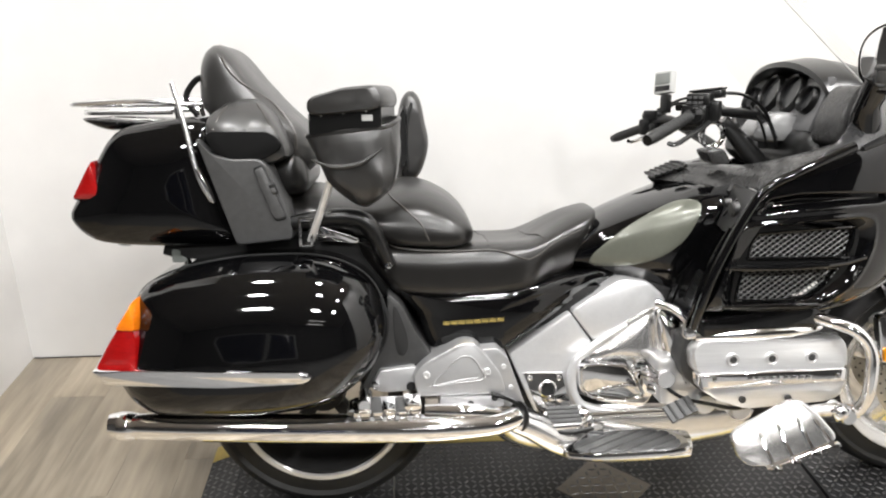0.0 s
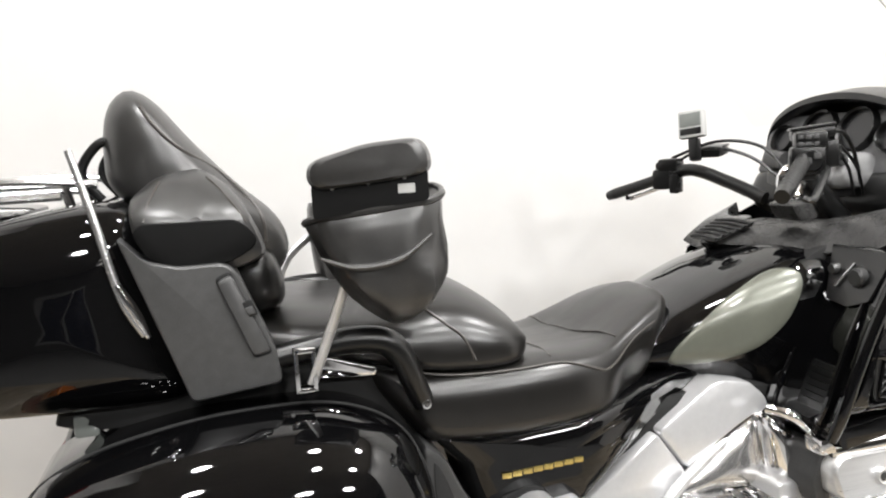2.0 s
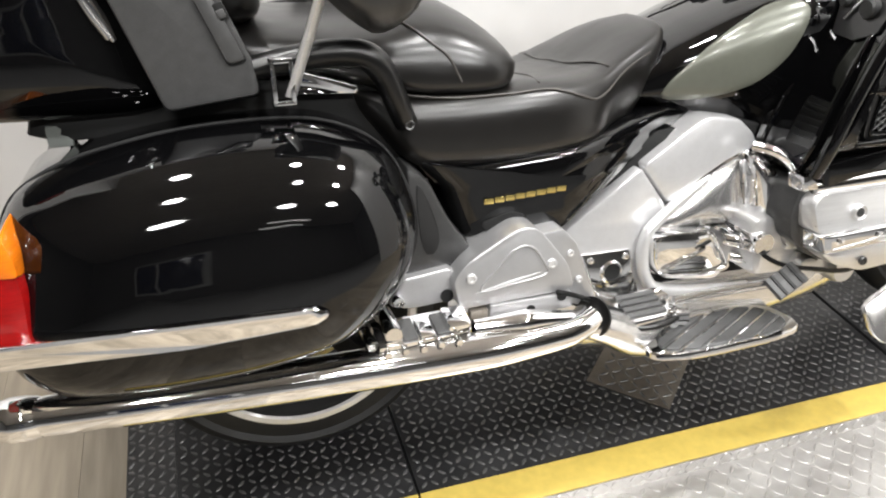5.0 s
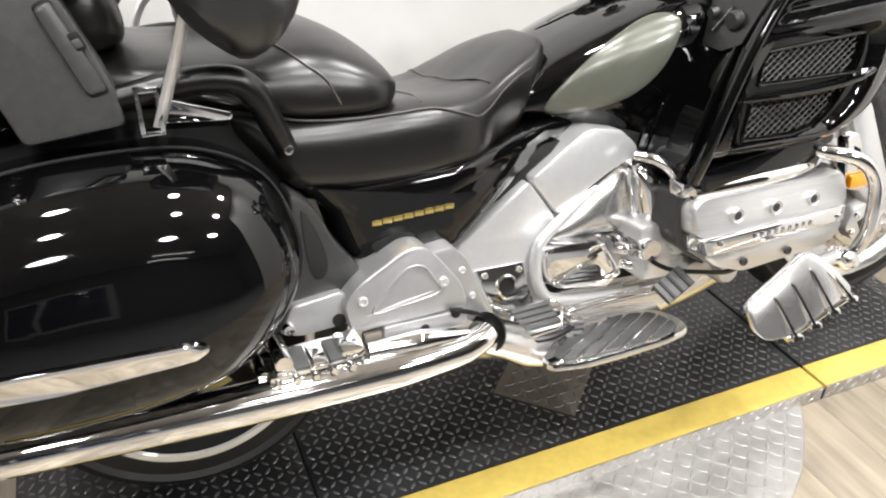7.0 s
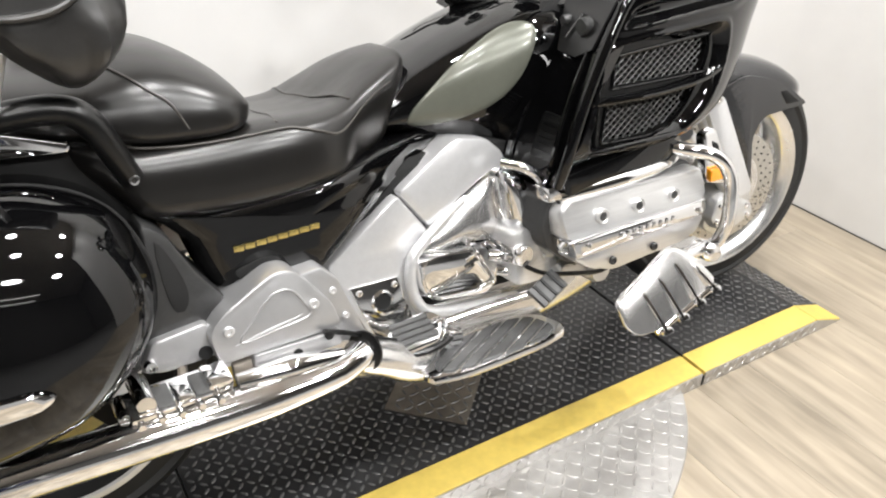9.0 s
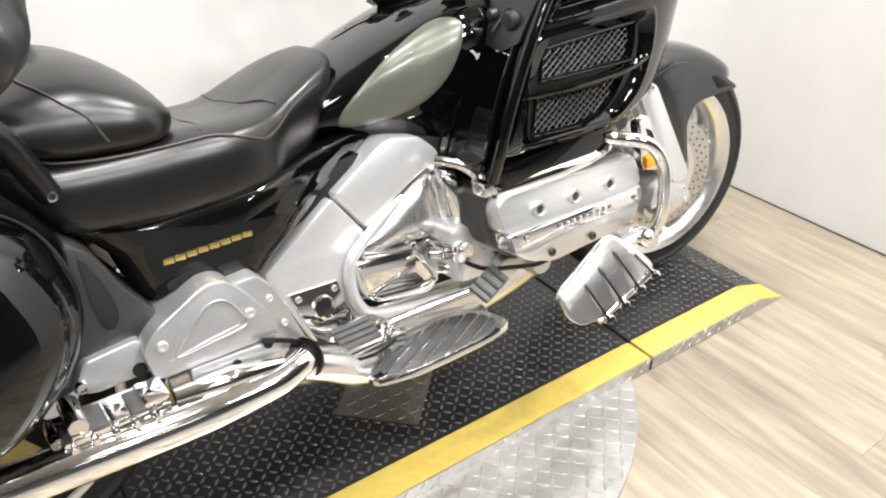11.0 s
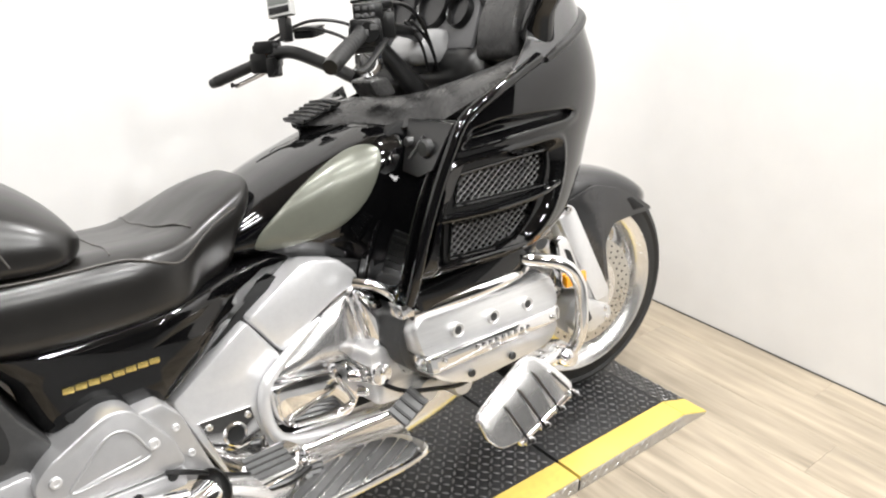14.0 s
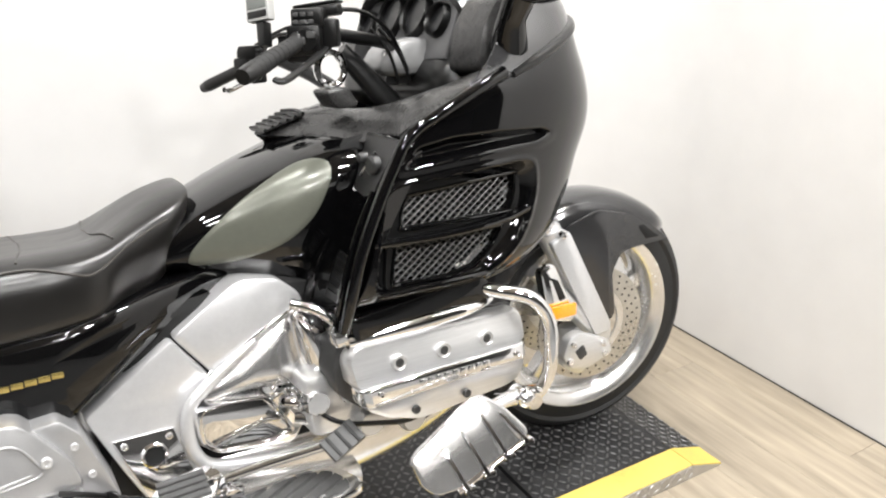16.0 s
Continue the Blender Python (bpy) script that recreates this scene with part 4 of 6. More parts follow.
# --- side covers
sc_o = sharp_loop([(0.185, 0.63), (0.236, 0.612), (0.45, 0.62), (0.578, 0.638), (0.70, 0.65), (0.735, 0.633), (0.60, 0.56), (0.435, 0.470), (0.30, 0.47), (0.262, 0.487), (0.241, 0.568)], 0.015, 4)
for s in (1, -1):
    sc = part("side_cover", bend(puff(sc_o, [(-0.12 * s, 1), (-0.215 * s, 1), (-0.232 * s, 0.985), (-0.244 * s, 0.955), (-0.252 * s, 0.90), (-0.257 * s, 0.80), (-0.2595 * s, 0.62), (-0.2605 * s, 0.35), (-0.2605 * s, 0.05)]), lambda x, y, z: (x, y * (1 - 0.30 * ease((x - 0.44) / 0.24)), z)), BLACK, bike, "glossy black side cover with a gold badge")
    if s > 0:
        for i in range(8):
            x = 0.305 + i * 0.0178
            part("badge_bar", box(-0.0079, 0.0079, -0.0006, 0.0006, -0.0044, 0.0044, 0.0006, pose(x, -0.2614, 0.5505 + i * 0.0007, 0, 3, 0)), GOLD, sc)
        part("cover_slot", plate(sharp_loop([(0.29, 0.515), (0.34, 0.528), (0.37, 0.52), (0.36, 0.495), (0.30, 0.497)], 0.01), -0.25, -0.2615, 0.001), VOID, sc)
    fb_o = sharp_loop([(0.172, 0.63), (0.205, 0.602), (0.235, 0.535), (0.275, 0.478), (0.225, 0.437), (0.10, 0.392), (0.135, 0.46), (0.168, 0.54)], 0.015, 4)
    fb = part("frame_bracket", plate(fb_o, -0.15 * s, -0.272 * s, 0.01), FRAME_GREY, bike, "grey cast frame bracket")
    part("bracket_slot", plate(smooth_loop([(0.186, 0.598), (0.206, 0.56), (0.218, 0.51), (0.210, 0.482), (0.194, 0.485), (0.186, 0.53)], 24), -0.25 * s, -0.2735 * s, 0.001), VOID, fb)
    sw_o = sharp_loop([(0.226, 0.446), (0.252, 0.474), (0.315, 0.508), (0.340, 0.519), (0.368, 0.515), (0.392, 0.485), (0.425, 0.44), (0.437, 0.395), (0.236, 0.393)], 0.014, 4)
    sw = part("pivot_cover", plate(sw_o, -0.2 * s, -0.310 * s, 0.005), CAST, bike, "silver swingarm pivot cover")
    fl = part("pivot_flange", plate(sharp_loop([(0.380, 0.497), (0.418, 0.500), (0.443, 0.473), (0.484, 0.356), (0.478, 0.347), (0.40, 0.372)], 0.006, 3), -0.2 * s, -0.296 * s, 0.004), CAST, sw)
    part("pressed_outline", tube([(0.272, -0.3102 * s, 0.421), (0.300, -0.3102 * s, 0.455), (0.332, -0.3102 * s, 0.484), (0.360, -0.3102 * s, 0.482), (0.380, -0.3102 * s, 0.452), (0.384, -0.3102 * s, 0.432), (0.33, -0.3102 * s, 0.424)], 0.0022, 8, 60, True), CAST, sw)
    part("swage_line", tube([(0.262, -0.3098 * s, 0.418), (0.33, -0.3105 * s, 0.430), (0.372, -0.3105 * s, 0.436)], [0.001, 0.003, 0.001], 8, 20), CAST, sw)
    if s > 0:
        for x, z in ((0.256, 0.446), (0.393, 0.449)):
            part("bolt", bolt(x, -0.312, z, 0.0085, 0.003), SILVER, sw)
        for x, z in ((0.432, 0.455), (0.449, 0.405)):
            part("bolt", bolt(x, -0.298, z, 0.006, 0.003), SILVER, fl)

# --- silver engine covers and chrome work
    lo_o = sharp_loop([(0.454, 0.460), (0.599, 0.557), (0.655, 0.478), (0.62, 0.447), (0.605, 0.415), (0.605, 0.375), (0.621, 0.334), (0.651, 0.311), (0.648, 0.262), (0.53, 0.287), (0.503, 0.344)], 0.010, 4)
    lo = part("frame_cover_lower", plate(lo_o, -0.13 * s, -0.224 * s, 0.006), SILVER, bike, "silver frame cover")
    up_o = sharp_loop([(0.6015, 0.5595), (0.707, 0.628), (0.73, 0.633), (0.788, 0.622), (0.822, 0.591), (0.829, 0.570), (0.742, 0.531), (0.658, 0.481)], 0.010, 4)
    part("frame_cover_upper", plate(up_o, -0.13 * s, -0.224 * s, 0.006), SILVER, bike, "silver frame cover")
    if s > 0:
        cp = part("heel_plate", plate(sharp_loop([(0.488, 0.412), (0.584, 0.409), (0.594, 0.364), (0.616, 0.293), (0.608, 0.268), (0.532, 0.291)], 0.004), -0.21, -0.228, 0.002), CHROME, bike, "polished heel plate with a round hole")
        part("hole", lathe([(0.0001, -0.2290), (0.017, -0.2290), (0.017, -0.22), (0.0001, -0.22)], 28, (0.548, 0, 0.371)), VOID, cp)
        part("hole_ring", lathe([(0.016, -0.232), (0.019, -0.233), (0.0215, -0.231), (0.022, -0.227), (0.016, -0.227)], 32, (0.548, 0, 0.371)), CHROME, cp)
        for x, z in ((0.505, 0.400), (0.574, 0.398), (0.560, 0.300)):
            part("bolt", bolt(x, -0.230, z, 0.006), CHROME, cp)
        kp_o = sharp_loop([(0.815, 0.565), (0.731, 0.525), (0.645, 0.473), (0.612, 0.443), (0.606, 0.399), (0.62, 0.349), (0.70, 0.318), (0.79, 0.302), (0.84, 0.38), (0.845, 0.50)], 0.02, 4)
        kp = part("side_chrome_cover", plate(kp_o, -0.13, -0.208, 0.006), CHROME, bike, "polished chrome engine side cover")
        neck_o = sharp_loop([(0.648, 0.471), (0.735, 0.529), (0.806, 0.563), (0.820, 0.548), (0.815, 0.443), (0.789, 0.424), (0.715, 0.434), (0.625, 0.430), (0.627, 0.451)], 0.012, 4)
        neck = puff(neck_o, [(-0.19, 1), (-0.212, 1), (-0.222, 0.95), (-0.232, 0.82), (-0.238, 0.6), (-0.241, 0.35), (-0.242, 0.06)], (0.745, 0.478))
        part("chrome_neck", bend(neck, lambda x, y, z: (x, y + 0.16 * max(0, z - 0.45), z)), SATIN, kp, "satin chrome neck of the cover")
        part("neck_edge", tube([(0.642, -0.222, 0.468), (0.731, -0.222, 0.527), (0.80, -0.222, 0.561), (0.818, -0.224, 0.55)], 0.004, 8, 40), CHROME, kp)
        box_o = sharp_loop([(0.612, 0.437), (0.664, 0.440), (0.738, 0.431), (0.762, 0.392), (0.786, 0.348), (0.74, 0.338), (0.64, 0.350), (0.616, 0.376)], 0.016, 5)
        part("mirror_box", puff(box_o, [(-0.18, 1), (-0.240, 1), (-0.249, 0.985), (-0.254, 0.95), (-0.255, 0.90), (-0.2525, 0.86), (-0.248, 0.84)]), CHROME, kp, "chrome frame with rounded corners")
        mc = sum(box_o, Vector()) / len(box_o)
        part("mirror_panel", plate([mc + (p - mc) * 0.845 for p in box_o], -0.23, -0.2485, 0.001), MIRROR, kp, "mirror-bright flat panel")
        for k, (a, b) in enumerate((((0.77, 0.405), (0.835, 0.395)), ((0.785, 0.37), (0.845, 0.362)))):
            part("linkage", tube([(a[0], -0.242, a[1]), ((a[0] + b[0]) / 2, -0.256, (a[1] + b[1]) / 2), (b[0], -0.25, b[1])], [0.011, 0.014, 0.010], 12, 16), CHROME, kp)
            part("link_bolt", bolt(a[0] + 0.022, -0.270, a[1] - 0.004, 0.009, 0.006), CHROME, kp)
        part("cover_loop", tube([(0.735, -0.224, 0.523), (0.690, -0.228, 0.497), (0.645, -0.232, 0.468), (0.612, -0.236, 0.440), (0.603, -0.238, 0.399), (0.612, -0.240, 0.352), (0.642, -0.240, 0.325), (0.732, -0.238, 0.306), (0.835, -0.235, 0.300)], [0.006, 0.009, 0.0105, 0.0115, 0.0115, 0.0115, 0.011, 0.009, 0.007], 14, 80), SILVER, kp, "silver frame tube round the cover")

# --- tank
TANK = [(0.598, 0.652, 0.665, 0.70, 0.163), (0.63, 0.650, 0.675, 0.728, 0.173), (0.68, 0.642, 0.685, 0.759, 0.187), (0.74, 0.628, 0.69, 0.787, 0.202), (0.80, 0.614, 0.70, 0.812, 0.215), (0.86, 0.595, 0.705, 0.834, 0.226), (0.91, 0.58, 0.71, 0.848, 0.234), (0.96, 0.58, 0.72, 0.850, 0.235), (1.0, 0.58, 0.72, 0.84, 0.22)]


def tank_at(x):
    """Bottom, shoulder and crown heights and half-width of the tank at x."""
    x = min(max(x, TANK[0][0]), TANK[-1][0])
    for a, b in zip(TANK, TANK[1:]):
        if a[0] <= x <= b[0]:
            u = (x - a[0]) / (b[0] - a[0])
            return [a[i] + (b[i] - a[i]) * u for i in range(1, 5)]


def tank_y(x, z):
    zb, zm, zt, w = tank_at(x)
    if z >= zm:
        return w * max(0.0, 1 - min(1, (z - zm) / (zt - zm)) ** 3.8) ** (1 / 3.8)
    return w * (1 - 0.12 * min(1, (zm - z) / (zm - zb)) ** 2)


rings = []
for i in range(41):
    x = TANK[0][0] + (TANK[-1][0] - TANK[0][0]) * i / 40
    zb, zm, zt, w = tank_at(x)
    half = [(w * 0.88 * 0.6, zb)] + [(w * (1 - 0.12 * (1 - j / 6) ** 2), zb + (zm - zb) * j / 6) for j in range(6)]
    half += [(w * max(0.0, math.cos(math.pi / 2 * j / 26)) ** (2 / 3.8), zm + (zt - zm) * math.sin(math.pi / 2 * j / 26) ** (2 / 3.8)) for j in range(27)]
    rings.append([Vector((x, -y, z)) for y, z in half] + [Vector((x, y, z)) for y, z in reversed(half[:-1])])
slump = lambda x, y, z: (x, y, z - 0.24 * max(0.0, y) - 0.03 * max(0.0, y + 0.1))
tank = part("fuel_tank", bend(loft(rings), slump), BLACK, bike, "glossy black fuel tank cover", smooth=50)
ins_o = smooth_loop([(0.653, 0.670), (0.671, 0.697), (0.727, 0.744), (0.787, 0.781), (0.849, 0.809), (0.888, 0.815), (0.904, 0.803), (0.891, 0.766), (0.859, 0.717), (0.808, 0.679), (0.741, 0.660), (0.681, 0.656), (0.658, 0.661)], 84)
for s in (1, -1):
    ib = puff(ins_o, [(-0.03, 1.0), (-0.001, 1.0), (0.002, 0.99), (0.003, 0.96), (0.0036, 0.85), (0.004, 0.7), (0.004, 0.5), (0.004, 0.3), (0.004, 0.04)])
    part("tank_insert", bend(ib, lambda x, y, z: slump(x, -s * (tank_y(x, z) + y), z)), INSERT, tank, "grey-green painted tank insert")

# --- fairing: levels of a plan curve (height, rear x, widest x, nose x, half-width, half-width at the rear)
LEVELS = [(0.565, 0.86, 1.04, 1.30, 0.335, 0.330), (0.59, 0.865, 1.05, 1.36, 0.367, 0.360), (0.63, 0.88, 1.06, 1.42, 0.386, 0.376), (0.70, 0.90, 1.07, 1.47, 0.392, 0.382), (0.77, 0.925, 1.08, 1.50, 0.395, 0.385),
          (0.83, 0.955, 1.09, 1.53, 0.396, 0.388), (0.88, 1.02, 1.12, 1.53, 0.395, 0.390), (0.93, 1.09, 1.16, 1.51, 0.388, 0.385), (0.97, 1.14, 1.20, 1.49, 0.37, 0.368), (1.02, 1.19, 1.25, 1.475, 0.335, 0.332), (1.07, 1.235, 1.29, 1.46, 0.29, 0.287), (1.10, 1.27, 1.31, 1.43, 0.25, 0.247)]


def level(z):
    """The plan's rear, widest and nose x and half-widths at a height, by a smooth curve through LEVELS."""
    z = min(max(z, LEVELS[0][0]), LEVELS[-1][0] - 1e-6)
    k = max(i for i in range(len(LEVELS) - 1) if LEVELS[i][0] <= z)
    a, b, c, d = LEVELS[max(k - 1, 0)], LEVELS[k], LEVELS[k + 1], LEVELS[min(k + 2, len(LEVELS) - 1)]
    h = c[0] - b[0]
    u = (z - b[0]) / h
    out = []
    for i in range(1, 6):
        m0 = (c[i] - a[i]) / max(c[0] - a[0], 1e-6) * h
        m1 = (d[i] - b[i]) / max(d[0] - b[0], 1e-6) * h
        out.append((2 * u ** 3 - 3 * u * u + 1) * b[i] + (u ** 3 - 2 * u * u + u) * m0 + (3 * u * u - 2 * u ** 3) * c[i] + (u ** 3 - u * u) * m1)
    return out


def fair_y(x, z):
    """Half-width of the fairing at a place on its flank."""
    xr, xw, xf, w, wr = level(z)
    if x < xw:
        return wr + (w - wr) * math.sin(max(0, (x - xr) / (xw - xr)) * math.pi / 2)
    return w * max(0.0, 1 - min(1, (x - xw) / (xf - xw)) ** 2.3) ** (1 / 2.3)


def depth_in(poly, x, z):
    """How far a place lies inside a polygon (negative outside)."""
    hit, best = False, 9.0
    for a, b in zip(poly, poly[1:] + poly[:1]):
        if (a.y > z) != (b.y > z) and x < (b.x - a.x) * (z - a.y) / (b.y - a.y) + a.x:
            hit = not hit
        dx, dz = b.x - a.x, b.y - a.y
        u = min(1, max(0, ((x - a.x) * dx + (z - a.y) * dz) / (dx * dx + dz * dz + 1e-12)))
        best = min(best, math.hypot(x - a.x - dx * u, z - a.y - dz * u))
    return best if hit else -best


RECESS = sharp_loop([(0.893, 0.612), (0.908, 0.696), (0.924, 0.772), (0.957, 0.782), (1.042, 0.788), (1.187, 0.797), (1.219, 0.788), (1.226, 0.739), (1.214, 0.689), (1.186, 0.645), (1.128, 0.602), (1.03, 0.597), (0.915, 0.597)], 0.02, 4)
SCOOP = sharp_loop([(0.955, 0.806), (0.982, 0.838), (1.046, 0.849), (1.136, 0.850), (1.238, 0.846), (1.268, 0.834), (1.232, 0.823), (1.135, 0.820), (1.044, 0.813)], 0.008, 3)
FLOOR_Y = 0.358
HOLES = ([(0.953, 0.704), (0.958, 0.738), (0.972, 0.759), (1.186, 0.772), (1.186, 0.735), (1.172, 0.702)], [(0.930, 0.612), (0.942, 0.680), (1.158, 0.681), (1.135, 0.648), (1.098, 0.618), (1.04, 0.607)])


def flank(x, z):
    """Half-width of the near flank with the scoop and the grille recess pressed into it."""
    y = fair_y(x, z)
    d = depth_in(SCOOP, x, z)
    if d > -0.022:
        y -= 0.018 * ease((d + 0.002) / 0.015)
        y += 0.0035 * ease(1 + d / 0.02) * (1 - ease((d + 0.003) / 0.008)) * ease((0.840 - z) / 0.03)
    d = depth_in(RECESS, x, z)
    if d > -0.012:
        q = ease(d / (0.010 + 0.026 * ease((x - 0.98) / 0.2)))
        y += (FLOOR_Y - y) * q + 0.004 * ease(1 + d / 0.012) * (1 - ease((d + 0.002) / 0.008))
    return y


def fairing_sheet(keep, cols=90, nose=46):
    """The fairing's skin as one fine grid; keep(x, z) says which places it covers."""
    zs = [0.565 + 0.535 * i / 178 for i in range(179)]
    bm = bmesh.new()
    rows = []
    for z in zs:
        xr, xw, xf, w, wr = level(z)
        xe = xw + (xf - xw) * 0.62
        xs = [xr + (xe - xr) * i / cols for i in range(cols)]
        half = [(x, flank(x, z), fair_y(x, z)) for x in xs]
        a0 = math.acos(0.62 ** (2.3 / 2))
        for i in range(nose + 1):
            a = a0 * (1 - i / nose)
            x, y = xw + (xf - xw) * math.cos(a) ** (2 / 2.3), w * math.sin(a) ** (2 / 2.3)
            half.append((x, y, y))
        row = [(x, -y) for x, y, o in half]
        for x, y, o in reversed(half[:-1]):
            back = (0.13 + 0.16 * max(0.0, min(1.0, (z - 0.78) / 0.12))) * max(0.0, min(1.0, (1.40 - x) / 0.36)) if o > 0.02 else 0.0
            row.append((x + back, o * 0.93))
        rows.append([bm.verts.new((x, y, z)) for x, y in row])
    holes = [V2(h) for h in HOLES]
    for a, b in zip(rows, rows[1:]):
        for i in range(len(a) - 1):
            c = (a[i].co + a[i + 1].co + b[i].co + b[i + 1].co) / 4
            if keep(c.x, c.z) and not (c.y < -0.3 and any(depth_in(h, c.x, c.z) > 0.0 for h in holes)):
                bm.faces.new((a[i], a[i + 1], b[i + 1], b[i]))
    bmesh.ops.delete(bm, geom=[v for v in bm.verts if not v.link_faces], context="VERTS")
    return bm


screen_line = lambda x: 0.945 + 0.37 * (x - 1.19)
fairing = part("fairing", fairing_sheet(lambda x, z: z < screen_line(x)), BLACK, bike, "glossy black front fairing with a sculpted flank", smooth=50)
fairing.modifiers.new("shell", "SOLIDIFY").thickness = 0.005
fairing.modifiers["shell"].offset = -1
garnish = part("screen_garnish", fairing_sheet(lambda x, z: z >= screen_line(x)), TITAN, fairing, "dark grey panel under the windscreen", smooth=50)
garnish.modifiers.new("shell", "SOLIDIFY").thickness = 0.005
garnish.modifiers["shell"].offset = -1
part("screen_seal", tube([(x, -fair_y(x, screen_line(x)) - 0.001, screen_line(x)) for x in (1.175, 1.22, 1.27, 1.32, 1.37, 1.42, 1.45)], [0.006, 0.010, 0.010, 0.010, 0.009, 0.008, 0.006], 10, 50), DARK_PLASTIC, fairing)


def frame_plate(outer, holes, y0, y1):
    """A flat plate with holes right through it."""
    bm = bmesh.new()
    edges = []
    for lo in [outer] + holes:
        vs = [bm.verts.new((p.x, y1, p.y)) for p in lo]
        edges += [bm.edges.new((a, b)) for a, b in zip(vs, vs[1:] + vs[:1])]
    bmesh.ops.triangle_fill(bm, edges=edges, use_beauty=True)
    got = bmesh.ops.extrude_face_region(bm, geom=list(bm.faces))
    for v in got["geom"]:
        if isinstance(v, bmesh.types.BMVert):
            v.co.y = y0
    bmesh.ops.recalc_face_normals(bm, faces=list(bm.faces))
    return bm


for s in (1,):
    # the radiator grilles, with the wire set back in their openings
    loops = [sharp_loop(o, 0.012, 4) for o in HOLES]
    sur_o = sharp_loop([(0.918, 0.603), (0.930, 0.70), (0.945, 0.768), (0.975, 0.776), (1.17, 0.787), (1.200, 0.775), (1.200, 0.715), (1.175, 0.66), (1.115, 0.608)], 0.02, 4)
    sr = part("grille_surround", frame_plate(sur_o, loops, -0.345, -0.3635), DARK_PLASTIC, fairing, "black grille surround")
    for lo2 in loops:
        gv = part("grille_opening", plate(lo2, -0.318, -0.330, 0.001), VOID, sr, "dark radiator opening")
        part("grille_lip", tube([(p.x, -0.3645, p.y) for p in lo2[::2]], 0.0030, 8, 60, True), BLACK, gv)
        cx, cz = sum(p.x for p in lo2) / len(lo2), sum(p.y for p in lo2) / len(lo2)
        mo = [Vector((cx + (p.x - cx) * 0.985, cz + (p.y - cz) * 0.97, 0)) for p in lo2]
        xs, zs = [p.x for p in mo], [p.y for p in mo]
        wires = []
        for d in (1, -1):
            k = min(xs) - 0.2
            while k < max(xs) + 0.2:
                run = []
                for i in range(61):
                    z = min(zs) + (max(zs) - min(zs)) * i / 60
                    x = k + d * (z - min(zs)) * 1.35
                    if depth_in(mo, x, z) > 0:
                        run.append((x, z))
                if len(run) > 2:
                    (xa, za), (xb, zb) = run[0], run[-1]
                    wires.append(tube([(xa, -0.350 - 0.001 * d, za), ((xa + xb) / 2, -0.3505 - 0.001 * d, (za + zb) / 2), (xb, -0.350 - 0.001 * d, zb)], 0.0017, 5, 4))
                k += 0.0172
        part("grille_mesh", join(*wires), MESH, gv, "woven wire grille")
    # the vane across the recess
    vr = []
    for x, z in ((0.897, 0.690), (0.94, 0.689), (1.0, 0.688), (1.06, 0.689), (1.12, 0.692), (1.17, 0.697), (1.212, 0.706)):
        yo = fair_y(x, z) + 0.003
        vr.append([Vector((x, -yy, z + zz)) for yy, zz in ((0.350, 0.004), (yo - 0.006, 0.0045), (yo - 0.001, 0.002), (yo, -0.001), (yo - 0.002, -0.005), (yo - 0.008, -0.006), (0.350, -0.004))])
    part("divider_vane", loft(vr), BLACK, sr, "black vane between the grilles")
    # strip between the tank and the fairing
    SH = [(0.545, 0.835, 0.195, 0.842, 0.345), (0.60, 0.850, 0.200, 0.850, 0.370), (0.65, 0.874, 0.201, 0.862, 0.375), (0.72, 0.911, 0.200, 0.888, 0.379), (0.77, 0.942, 0.186, 0.912, 0.381), (0.816, 0.972, 0.170, 0.940, 0.384), (0.85, 0.985, 0.158, 0.966, 0.386)]

    def strip(u, z, off=0.0):
        """A place on the strip: u from the tank to the rib."""
        z = min(max(z, SH[0][0]), SH[-1][0])
        for a, b in zip(SH, SH[1:]):
            if a[0] <= z <= b[0]:
                q = (z - a[0]) / (b[0] - a[0])
                xl, yl, xr, yr = [a[i] + (b[i] - a[i]) * q for i in range(1, 5)]
                return Vector((xl + (xr - xl) * u + 0.010 * math.sin(math.pi * u) - off, -s * (yl + (yr - yl) * u + off * 0.15), z))

    rings = []
    for z, xl, yl, xr, yr in SH:
        ring = [Vector((xl + 0.01, -s * (yl - 0.02), z)), Vector((xl - 0.006, -s * (yl + 0.002), z)), Vector((xl - 0.006, -s * (yl + 0.010), z))]
        ring += [strip(u / 9, z) for u in range(1, 10)]
        ring += [Vector((max(xl, xr) + 0.03, -s * (yr - 0.012), z)), Vector((max(xl, xr) + 0.03, -s * (yl - 0.03), z))]
        rings.append(ring)
    pil = part("leg_shield", loft(rings), BLACK, bike, "glossy black leg shield", smooth=60)
    part("edge_rib", tube([(0.846, -0.352 * s, 0.55), (0.852, -0.371 * s, 0.60), (0.870, -0.381 * s, 0.67), (0.899, -0.384 * s, 0.738), (0.934, -0.387 * s, 0.806), (0.969, -0.390 * s, 0.858), (1.034, -0.392 * s, 0.893), (1.16, -0.382 * s, 0.945)], 0.0105, 12, 60), BLACK, pil)
    part("inner_rib", tube([strip(0.80, z, 0.004) for z in (0.55, 0.60, 0.66, 0.72, 0.77)], [0.004, 0.007, 0.007, 0.007, 0.004], 10, 40), BLACK, pil)
    part("tank_rib", tube([strip(0.12, z, 0.003) for z in (0.56, 0.62, 0.68, 0.74)], [0.003, 0.006, 0.006, 0.003], 10, 40), BLACK, pil)
